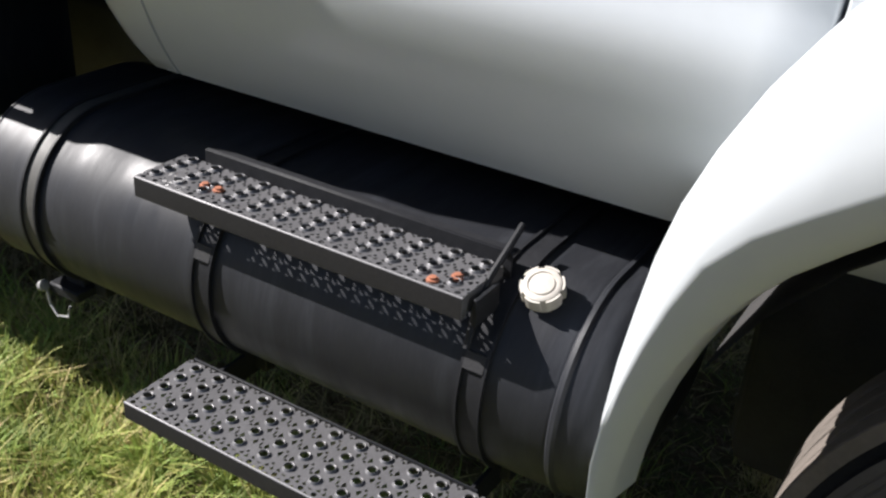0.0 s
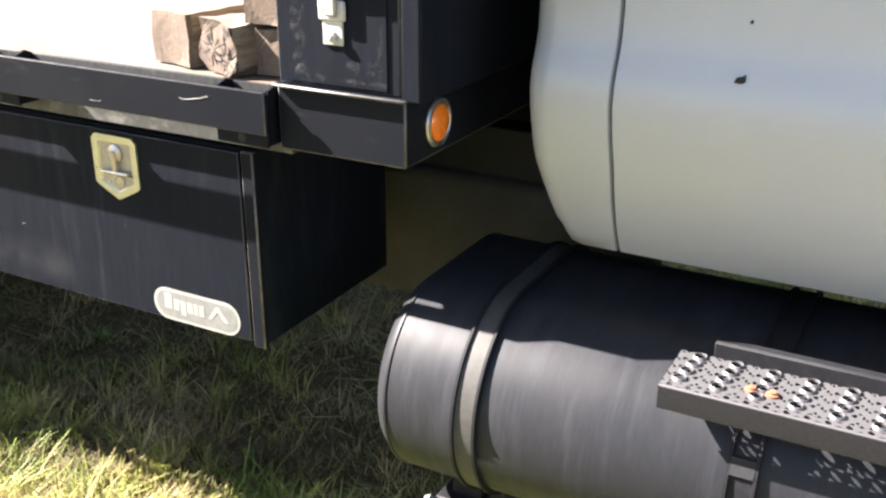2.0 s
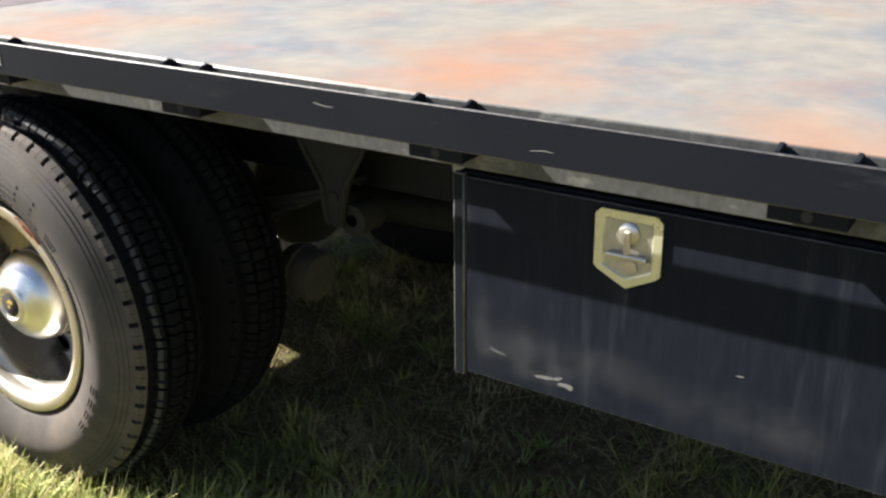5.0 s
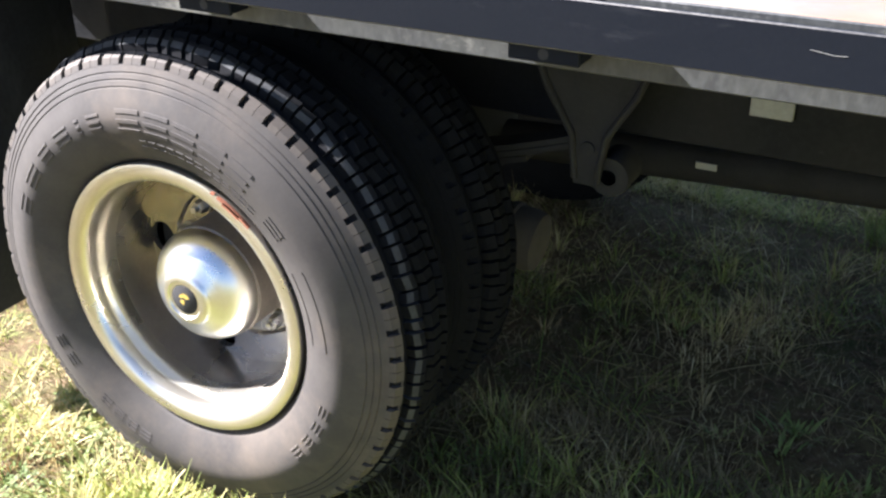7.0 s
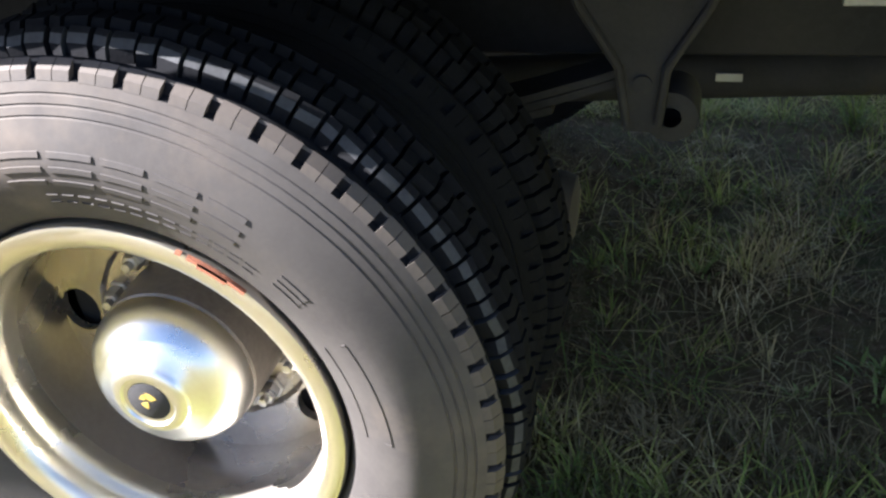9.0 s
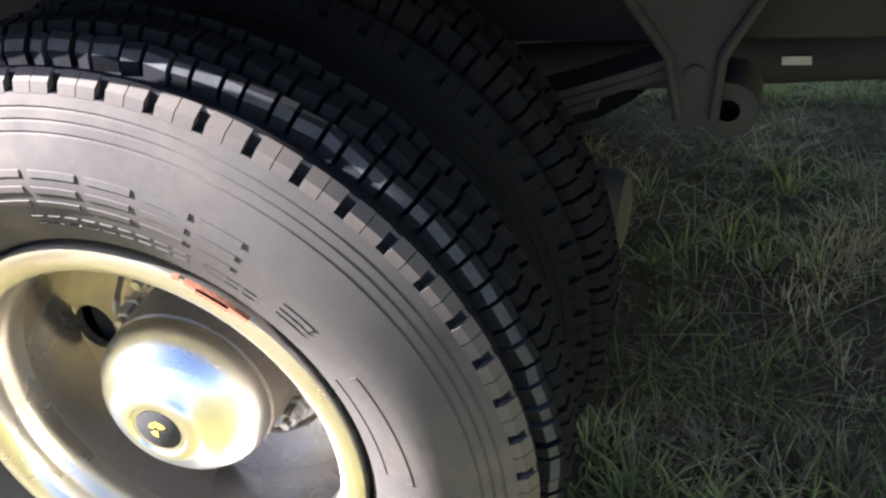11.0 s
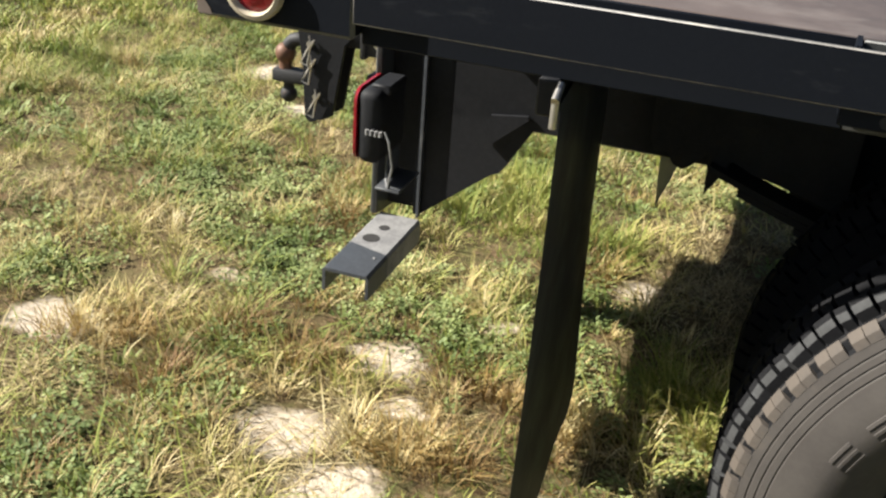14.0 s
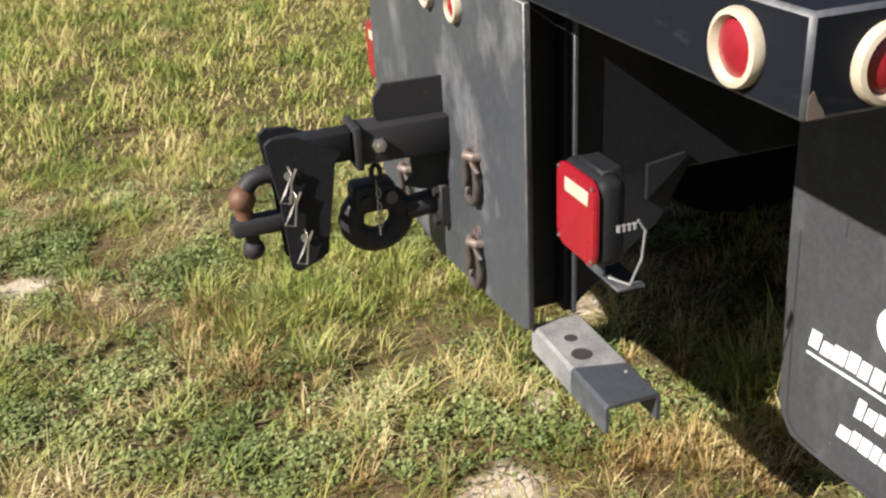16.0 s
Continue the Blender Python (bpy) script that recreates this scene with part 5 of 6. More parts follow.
    ring = [(0.362 + 0.080 * math.cos(t), 0.558 + 0.052 * math.sin(t)) for t in [2 * math.pi * k / 36 for k in range(37)]]
    strip(bm, ring, 0.011, 0.0018)
    strip(bm, [(0.405 - 0.022 * k, 0.558 + 0.004 * (k - 2)) for k in range(5)], 0.008, 0.0019)
    bm.transform(inv)
    part("print_emblem", bm, WHITE_PRINT, flap, "plain white oval emblem", 0)


mud_flap(0.050, 0.688, True)
mud_flap(2 * MID - 0.688, 2 * MID - 0.050, False)

# ---- under-deck tool box ----
tool_box = thing("tool_box", "black steel tool box with two zinc latches, hung under the deck", "tool box", (-0.585, 0.32, 0.72))
TINV = Matrix.Translation((0.585, -0.31, -0.72))


def xpart(name, bm, mats, label="", smooth=40, parent=None):
    bm.transform(TINV)
    return part(name, bm, mats, parent or tool_box, label, smooth)


bm = B()
add_box(bm, -1.173, -0.003, 0.112, 0.56, 0.722, 1.117, 0.003)
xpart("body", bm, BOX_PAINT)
for x0, x1 in ((-1.177, -1.153), (-0.026, 0.002)):
    bm = B()
    add_box(bm, x0, x1, 0.096, 0.1115, 0.719, 1.117, 0.003, 1)
    worn_edges(bm)
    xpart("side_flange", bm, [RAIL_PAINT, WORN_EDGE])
bm = B()
add_box(bm, -1.1515, -0.0325, 0.098, 0.111, 0.728, 1.112, 0.002, 1)
worn_edges(bm)
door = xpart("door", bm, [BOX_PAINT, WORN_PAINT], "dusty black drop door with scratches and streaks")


def latch(x, z):
    """A folding T-handle latch in a dished shield plate; x, z: the plate's upper left corner."""
    bm = B()
    out = [(0.010, 0), (0.106, 0), (0.116, -0.010), (0.116, -0.100), (0.108, -0.107), (0.060, -0.131), (0.056, -0.131), (0.008, -0.107), (0, -0.100), (0, -0.010)]
    inn = [(0.017, -0.014), (0.099, -0.014), (0.1015, -0.017), (0.1015, -0.096), (0.099, -0.0985), (0.060, -0.116), (0.056, -0.116), (0.017, -0.0985), (0.0145, -0.096), (0.0145, -0.017)]
    f = [bm.verts.new((x + a, 0.0935, z + b)) for a, b in out]
    g = [bm.verts.new((x + a, 0.0935, z + b)) for a, b in inn]
    d = [bm.verts.new((x + a * 0.94 + 0.0035, 0.0970, z + b * 0.94 - 0.0035)) for a, b in inn]
    k = [bm.verts.new((x + a, 0.0978, z + b)) for a, b in out]
    n = len(out)
    for i in range(n):
        j = (i + 1) % n
        bm.faces.new((f[i], f[j], g[j], g[i]))
        bm.faces.new((g[i], g[j], d[j], d[i]))
        bm.faces.new((f[i], k[i], k[j], f[j]))
    bm.faces.new(d).material_index = 1
    base = xpart("latch", bm, [ZINC, LATCH_DISH], "yellow zinc shield latch with a folding handle", 30, door)
    return base


def latch_handle(x, z):
    bm = B()
    add_lathe(bm, [(0.018, 0), (0.018, 0.003), (0.013, 0.006), (0.006, 0.007), (0, 0.007)], axis_to((x + 0.059, 0.0968, z - 0.036), (x + 0.059, -1, z - 0.036)), 20)
    add_box(bm, x + 0.0535, x + 0.0645, 0.086, 0.0915, z - 0.072, z - 0.030, 0.002)
    add_rod(bm, (x + 0.024, 0.0895, z - 0.074), (x + 0.094, 0.0895, z - 0.074), 0.0042, 10)
    add_box(bm, x + 0.018, x + 0.098, 0.0925, 0.0965, z - 0.082, z - 0.078, 0.001)
    add_lathe(bm, [(0.010, 0), (0.010, 0.003), (0, 0.004)], axis_to((x + 0.066, 0.0968, z - 0.093), (x + 0.066, -1, z - 0.093)), 14)
    xpart("latch_handle", bm, BARE_STEEL, "bare steel T handle", 30, door)


for lx in (-0.899, -0.396):
    latch(lx, 1.103)
    latch_handle(lx, 1.103)


scuffs([(-1.03, 0.762, 0.09, 0.008, 26, 0.006, 0.5), (-1.09, 0.785, 0.05, 0.012, 14, 0.005, 0.5), (-0.55, 0.80, 1.0, 0.12, 18, 0.0022, 0.6), (-0.6, 0.95, 1.0, 0.25, 12, 0.0016, 1.0), (-0.6, 0.7305, 1.1, 0.002, 110, 0.010, 0.12), (-0.84, 0.90, 0.001, 0.14, 9, 0.0012, 18), (-0.336, 0.88, 0.001, 0.12, 9, 0.0012, 18), (-0.59, 0.84, 1.05, 0.16, 22, 0.0012, 22)], 6, door, xpart, 0.0978)


# cloudy dust on the lower part of the door, thinning out to its edges
for cx, cz, w_, h_ in ((-1.02, 0.805, 0.135, 0.072), (-0.955, 0.774, 0.085, 0.034), (-1.115, 0.835, 0.034, 0.105), (-0.86, 0.800, 0.12, 0.065), (-0.62, 0.790, 0.25, 0.060), (-1.04, 0.79, 0.10, 0.055)):
    bm = B()
    bm.faces.new([bm.verts.new((cx + w_ * math.cos(t), 0.0977 - 0.00004 * (len(door.children) % 6), cz + h_ * math.sin(t))) for t in [2 * math.pi * i / 24 for i in range(24)]])
    xpart("dust_smear", bm, SMEAR, "thin cloudy smear of dust", 0, door)

# pale scrapes at the foot of the door
for cx, cz, w_, h_, tilt in ((-0.985, 0.763, 0.026, 0.004, 8), (-0.945, 0.757, 0.018, 0.006, -4), (-0.958, 0.768, 0.010, 0.004, 20), (-1.085, 0.788, 0.022, 0.003, -12), (-0.64, 0.865, 0.009, 0.0015, 5)):
    rnd = random.Random(int(-cx * 1000))
    bm = B()
    pts = [(w_ * rnd.uniform(0.6, 1.1) * math.cos(t), h_ * rnd.uniform(0.4, 1.2) * math.sin(t)) for t in [2 * math.pi * i / 13 for i in range(13)]]
    add_prism(bm, pts, Matrix(((1, 0, 0, cx), (0, 0, -1, 0.0978), (0, 1, 0, cz), (0, 0, 0, 1))) @ Matrix.Rotation(radians(tilt), 4, "Z"), 0.0003)
    xpart("scrape", bm, SCRAPE, "pale scrape where paint is rubbed off", 0, door)


def face_out(x, y, z):
    """Local x to the front, local y up, local z out of the side."""
    return Matrix(((1, 0, 0, x), (0, 0, -1, y), (0, 1, 0, z), (0, 0, 0, 1)))


bm = B()
add_prism(bm, rounded(0.222, 0.070, 0.034), face_out(-0.168, 0.0977, 0.764), 0.0004)
xpart("decal_rim", bm, DECAL_PALE, "worn pale rounded maker's decal", 0, door)
bm = B()
add_prism(bm, rounded(0.208, 0.057, 0.028), face_out(-0.168, 0.0972, 0.764), 0.0003)
xpart("decal_field", bm, DECAL_GREY, "", 0, door)
for a, wd, h0, h1 in ((-0.082, 0.020, -0.012, 0.022), (-0.058, 0.015, -0.012, 0.012), (-0.040, 0.014, -0.020, 0.012), (-0.023, 0.015, -0.012, 0.012), (-0.006, 0.011, -0.012, 0.012), (0.008, 0.013, -0.012, 0.012)):
    bm = B()
    add_prism(bm, [(0, h0), (wd, h0), (wd, h1), (0, h1)], face_out(-0.168 + a, 0.0968, 0.766), 0.0003)
    xpart("decal_bar", bm, DECAL_PALE, "", 0, door)
bm = B()
add_prism(bm, [(0.030, -0.012), (0.040, -0.012), (0.056, 0.008), (0.072, -0.012), (0.084, -0.012), (0.060, 0.018), (0.052, 0.018)], face_out(-0.168, 0.0968, 0.766), 0.0003)
xpart("decal_mark", bm, DECAL_PALE, "", 0, door)

# ---- timbers on the deck ----
def timber(x, y, z, w_, h, length, turn, label, seed, rough=0.003):
    ob = thing("timber", label, "timber beam", (x, y, z), "timbers stacked on the deck")
    rnd = random.Random(seed)
    bm = B()
    rows = []
    n = 14
    k_ = 0.20 if rough > 0.005 else 0.10      # how far the corners are worn round
    base = [(-w_ / 2 * (1 - k_), 0), (-w_ / 2, h * k_), (-w_ / 2 * 1.02, h * 0.5), (-w_ / 2, h * (1 - k_)), (-w_ / 2 * (1 - k_), h), (0, h * 1.01), (w_ / 2 * (1 - k_), h), (w_ / 2, h * (1 - k_)), (w_ / 2 * 1.01, h * 0.5), (w_ / 2, h * k_), (w_ / 2 * (1 - k_), 0), (0, 0)] if rough > 0.005 else [(-w_ / 2, 0), (-w_ / 2 * 0.98, h * 0.5), (-w_ / 2, h), (0, h * 1.01), (w_ / 2, h), (w_ / 2 * 1.01, h * 0.5), (w_ / 2, 0), (0, 0)]
    for i in range(n + 1):
        v = length * i / n
        end = 0.93 if i in (0, n) else 1.0
        rows.append([(a * end * (0.9 if rough > 0.005 and i == 0 else 1) + rnd.uniform(-rough, rough), v + (rnd.uniform(-0.006, 0.006) if i in (0, n) else 0), max(0, b * (0.5 + 0.5 * end) + (0.003 if end < 1 else 0) + rnd.uniform(-rough, rough) * 0.7 * (b > 0))) for a, b in base])
    rows.insert(1, [(a / 0.93 * 0.99, v_ + 0.010, b) for a, v_, b in rows[0]])
    add_loft(bm, rows, True, True)
    bmesh.ops.subdivide_edges(bm, edges=[e for e in bm.edges if all(v.co.y < 0.3 for v in e.verts)], cuts=3, use_grid_fill=True)
    for v in bm.verts:
        if v.co.z > 0.004:
            q = v.co * 22 + Vector((seed * 7.0, 0, 0))
            v.co += Vector((noise.noise(q), noise.noise(q + Vector((9, 0, 0))), noise.noise(q + Vector((0, 9, 0))))) * rough * 0.9
    bmesh.ops.triangulate(bm, faces=[f for f in bm.faces if len(f.verts) > 4])
    for f in bm.faces:
        if f.calc_center_median().y < 0.004:
            f.material_index = 1
    me_ = to_mesh("beam", bm, [TIMBER, OLD_END if rough > 0.005 else TIMBER_END], 30)
    b_ = new("beam", me_)
    b_.parent = ob
    if rough > 0.005:
        # splits that run out from the heart of the old beam
        for k in range(9):
            a = radians(40 * k + rnd.uniform(-14, 14))
            r0, r1 = rnd.uniform(0.004, 0.012), rnd.uniform(0.022, 0.042)
            bm = B()
            p, q = Vector((r0 * math.cos(a), -0.0075, h / 2 + r0 * math.sin(a))), Vector((r1 * math.cos(a + 0.2), -0.0060, h / 2 + r1 * math.sin(a + 0.2)))
            add_tube(bm, [p, (p + q) / 2 + Vector((rnd.uniform(-0.003, 0.003), -0.001, rnd.uniform(-0.003, 0.003))), q], 0.0011, 5)
            part("split", bm, UNDER, ob, "dark split in the end grain")
    ob.rotation_euler = (0, 0, radians(turn))
    return ob


timber(-0.175, 0.118, DECK_Z + 0.001, 0.105, 0.098, 1.5, -6, "weathered brown square timber lying across the deck", 1)
timber(-0.052, 0.098, DECK_Z + 0.001, 0.118, 0.094, 1.6, -13, "rough cracked old timber with a split end", 2, 0.009)
timber(0.052, 0.125, DECK_Z + 0.001, 0.085, 0.082, 1.4, 0, "weathered timber against the bulkhead cabinet", 3)
timber(0.045, 0.120, DECK_Z + 0.090, 0.095, 0.12, 1.4, -3, "brown timber stacked on the lower beam", 4)

# ---- fuel tank with its steps ----
TY, TZ, TR = 0.250, 0.697, 0.193
tank = thing("fuel_tank", "black round-fronted fuel tank with two steps, dusty and scuffed", "fuel tank", (1.0, TY, TZ - TR))
FINV = Matrix.Translation((-1.0, -TY, -(TZ - TR)))


def fpart(name, bm, mats, label="", smooth=40, parent=None):
    bm.transform(FINV)
    return part(name, bm, mats, parent or tank, label, smooth)


along = Matrix(((0, 0, 1, 0), (0, -1, 0, TY), (1, 0, 0, TZ), (0, 0, 0, 1)))     # local z runs along the tank
FLAT = 0.20      # flat top and bottom between the rounded front and back


def add_oval(bm, profile, m, flat, caps=True):
    """Like a lathe, but each ring is two half circles joined by straight runs."""
    half = 40
    rings = []
    for r, h in profile:
        pts = [(r * math.cos(t), r * math.sin(t)) for t in [math.pi * k / half for k in range(half + 1)]]
        pts += [(-r, -flat * k / 4) for k in range(1, 4)]
        pts += [(r * math.cos(t), r * math.sin(t) - flat) for t in [math.pi + math.pi * k / half for k in range(half + 1)]]
        pts += [(r, -flat * (4 - k) / 4) for k in range(1, 4)]
        rings.append([bm.verts.new(m @ Vector((p, q, h))) for p, q in pts])
    n = len(rings[0])
    for a, c in zip(rings, rings[1:]):
        for k in range(n):
            bm.faces.new((a[k], a[(k + 1) % n], c[(k + 1) % n], c[k]))
    if caps:
        bm.faces.new(rings[0])
        bm.faces.new(rings[-1])


bm = B()
add_oval(bm, [(TR - 0.06, 0.266), (TR - 0.035, 0.268), (TR - 0.018, 0.276), (TR - 0.008, 0.288), (TR - 0.004, 0.296), (TR + 0.001, 0.298), (TR + 0.0015, 0.302), (TR - 0.001, 0.304), (TR, 0.310),
              (TR, 1.606), (TR - 0.0015, 1.611), (TR + 0.004, 1.615), (TR + 0.005, 1.622), (TR - 0.0015, 1.627), (TR - 0.003, 1.646), (TR - 0.012, 1.676), (TR - 0.035, 1.698), (TR - 0.08, 1.706)], along, FLAT)
fpart("shell", bm, TANK_PAINT)


def band(x, wd, r0=TR + 0.0005):
    bm = B()
    add_oval(bm, [(r0, x), (r0 + 0.009, x), (r0 + 0.009, x + 0.005), (r0 + 0.004, x + 0.006), (r0 + 0.004, x + wd - 0.006), (r0 + 0.009, x + wd - 0.005), (r0 + 0.009, x + wd), (r0, x + wd)], along, FLAT, False)
    paint_faces(bm, 1, lambda c: abs(c.x - x - wd / 2) < 0.002 and x < 0.5)
    s_ = fpart("strap", bm, [BLACK_PAINT, STRAP_DUST], "black steel tank strap over a rubber liner")
    return s_


def strap_plate(x, wd):
    a = radians(157)
    bm = B()
    m = Matrix.Translation((x + wd / 2, TY, TZ)) @ Matrix.Rotation(a, 4, "X") @ Matrix.Translation((0, TR + 0.007, 0))
    r = bmesh.ops.create_cube(bm, size=1.0, matrix=m @ Matrix.Diagonal((wd - 0.010, 0.006, 0.028, 1)))
    fpart("strap_plate", bm, RUSTY_BLACK)


for sx, wd in ((0.436, 0.047), (0.898, 0.046), (1.455, 0.046)):
    band(sx, wd)
    if sx > 0.5:
        strap_plate(sx, wd)
    bm = B()
    add_box(bm, sx + 0.004, sx + wd - 0.004, 0.20, 0.80, 0.450, 0.4935, 0.003)
    fpart("cradle", bm, BLACK_PAINT)

# filler cap
n_ = Vector((0, -0.469, 0.883)).normalized()
foot = Vector((1.538, TY, TZ)) + n_ * (TR - 0.002)
bm = B()
m = axis_to(foot, foot + n_)
add_lathe(bm, [(0.026, 0.0), (0.026, 0.014)], m, 32)
add_lathe(bm, [(0.020, 0.012), (0.0305, 0.012), (0.0315, 0.015), (0.0315, 0.033), (0.030, 0.0375), (0.0265, 0.0395), (0.0225, 0.0395), (0.0215, 0.0375), (0.020, 0.0375), (0.019, 0.040), (0.010, 0.041), (0, 0.041)], m, 48)
cap = fpart("filler_cap", bm, CAP_PLASTIC, "weathered grey round filler cap with notched rim", 35)
for k in range(6):
    bm = B()
    sector(bm, m, 0.0312, 0.0345, 60 * k + 6, 60 * k + 50, 0.014, 0.0370, 5, 0.0)
    fpart("grip_rib", bm, CAP_PLASTIC, parent=cap)

# small hinged bracket under the tank
bm = B()
add_tube(bm, [(0.350, 0.145, 0.462), (0.358, 0.145, 0.420), (0.385, 0.140, 0.402), (0.415, 0.145, 0.408), (0.418, 0.15, 0.435)], 0.0032, 8)
add_lathe(bm, [(0, 0), (0.012, 0.002), (0.013, 0.015), (0, 0.02)], axis_to((0.340, 0.140, 0.463), (0.36, 0.14, 0.473)), 10)
add_box(bm, 0.352, 0.445, 0.15, 0.23, 0.448, 0.474, 0.004)
add_box(bm, 0.375, 0.435, 0.18, 0.23, 0.47, 0.518, 0.003)
paint_faces(bm, 1, lambda c: c.y > 0.1495 and c.z > 0.445)
fpart("drain_bracket", bm, [SCUFFED_STEP, BLACK_PAINT], "small pale bent wire bracket")


def tread_step(x0, x1, y0, y1, z, rows_n, cols, lip, label):
    """A pressed plate with raised open studs, small drain holes and a row of holes along the front bend."""
    bm = B()
    th = 0.002
    seg = 12
    front = 0.015
    cw = (x1 - x0) / cols
    ch = (y1 - y0 - front) / rows_n

    def cell(ax, ay, w_, h_, r, stud, dx=0.0, dy=0.0):
        cx, cy = ax + w_ / 2, ay + h_ / 2
        outer = []
        for i in range(seg):
            t = 2 * math.pi * i / seg
            c, s_ = math.cos(t), math.sin(t)
            f = 1 / max(abs(c), abs(s_))
            outer.append((cx + c * f * w_ / 2, cy + s_ * f * h_ / 2))

        def ring(rr, zz):
            return [bm.verts.new((cx + dx + rr * math.cos(2 * math.pi * i / seg), cy + dy + rr * math.sin(2 * math.pi * i / seg), zz)) for i in range(seg)]

        loops = [[bm.verts.new((p, q, z)) for p, q in outer]]
        if stud:
            loops += [ring(r * 1.28, z), ring(r * 1.16, z + 0.0016), ring(r * 1.08, z + 0.0036), ring(r, z + 0.0042), ring(r * 0.90, z + 0.0036), ring(r * 0.90, z - 0.0005)]
        else:
            loops += [ring(r, z), ring(r, z - th)]
        for p, q in zip(loops, loops[1:]):
            for i in range(seg):
                j = (i + 1) % seg
                bm.faces.new((p[i], q[i], q[j], p[j]))

    for c_ in range(cols * 2):
        cell(x0 + c_ * cw / 2, y0, cw / 2, front, 0.0052, False, 0, -0.001)
    # studs in rows that drift a little sideways; small drain holes between them
    for r_ in range(rows_n):
        for c_ in range(cols):
            ax, ay = x0 + c_ * cw, y0 + front + r_ * ch
            drift = (r_ - 1.5) * 0.0035
            cell(ax + 0.2 * cw, ay, 0.6 * cw, ch, 0.0096, True, drift)
            cell(ax, ay, 0.2 * cw, ch, 0.0031, False, 0.0, 0.3 * ch)
            cell(ax + 0.8 * cw, ay, 0.2 * cw, ch, 0.0031, False, 0.0, -0.2 * ch)
    n = 6
    rows_ = []
    for i in range(n + 1):
        t = math.pi / 2 * i / n
        rows_.append([(x0, y0 - 0.004 * math.sin(t), z - 0.004 * (1 - math.cos(t))), (x1, y0 - 0.004 * math.sin(t), z - 0.004 * (1 - math.cos(t)))])
    rows_ += [[(x0, y0 - 0.004, z - lip), (x1, y0 - 0.004, z - lip)], [(x0, y0 - 0.001, z - lip - 0.003), (x1, y0 - 0.001, z - lip - 0.003)], [(x0, y0 + 0.014, z - lip - 0.003), (x1, y0 + 0.014, z - lip - 0.003)]]
    add_loft(bm, rows_)
    for xx in (x0, x1):
        v = [bm.verts.new(p) for p in ((xx, y0 - 0.004, z - 0.002), (xx, y1, z), (xx, y1, z - lip * 0.5), (xx, y0 - 0.004, z - lip))]
        bm.faces.new(v)
    bm.normal_update()
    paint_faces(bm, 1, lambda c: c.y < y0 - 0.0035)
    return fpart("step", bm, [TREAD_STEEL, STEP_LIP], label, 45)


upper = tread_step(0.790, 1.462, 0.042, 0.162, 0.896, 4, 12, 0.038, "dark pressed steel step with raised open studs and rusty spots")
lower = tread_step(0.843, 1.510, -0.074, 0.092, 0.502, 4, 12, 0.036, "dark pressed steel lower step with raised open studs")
for ob_, x0, x1, yb, z in ((upper, 0.84, 1.475, 0.162, 0.896), (lower, 0.85, 1.49, 0.092, 0.502)):
    bm = B()
    add_box(bm, x0, x1, yb + 0.001, yb + 0.006, z - 0.02, z + (0.024 if z > 0.7 else 0.004), 0.001)
    if z > 0.7:
        add_box(bm, x0, x1, yb + 0.0065, yb + 0.024, z + 0.018, z + 0.024, 0.001)
    fpart("back_flange", bm, BLACK_PAINT, parent=ob_)
# brackets that carry the steps
for sx in (0.905, 1.470):
    bm = B()
    add_box(bm, sx, sx + 0.008, 0.055, 0.125, 0.842, 0.888, 0.001)
    fpart("step_arm", bm, BLACK_PAINT)
    bm = B()
    add_box(bm, sx, sx + 0.008, -0.06, 0.32, 0.440, 0.4975, 0.001)
    fpart("step_arm", bm, BLACK_PAINT)
bm = B()
add_tube(bm, [(1.462, 0.215, 0.945), (1.464, 0.170, 0.925), (1.462, 0.120, 0.895), (1.462, 0.085, 0.865), (1.465, 0.058, 0.80)], 0.006, 8)
fpart("step_brace", bm, BLACK_PAINT)
for sx, sy, sz in ((0.915, 0.085, 0.894), (0.945, 0.085, 0.894), (1.400, 0.055, 0.894), (1.425, 0.085, 0.894)):
    bm = B()
    add_lathe(bm, [(0.010, 0), (0.010, 0.005), (0.006, 0.006), (0.006, 0.009), (0, 0.010)], axis_to((sx, sy, sz), (sx, sy, 2)), 10)
    fpart("step_bolt", bm, RUST, "rusted bolt", parent=upper)

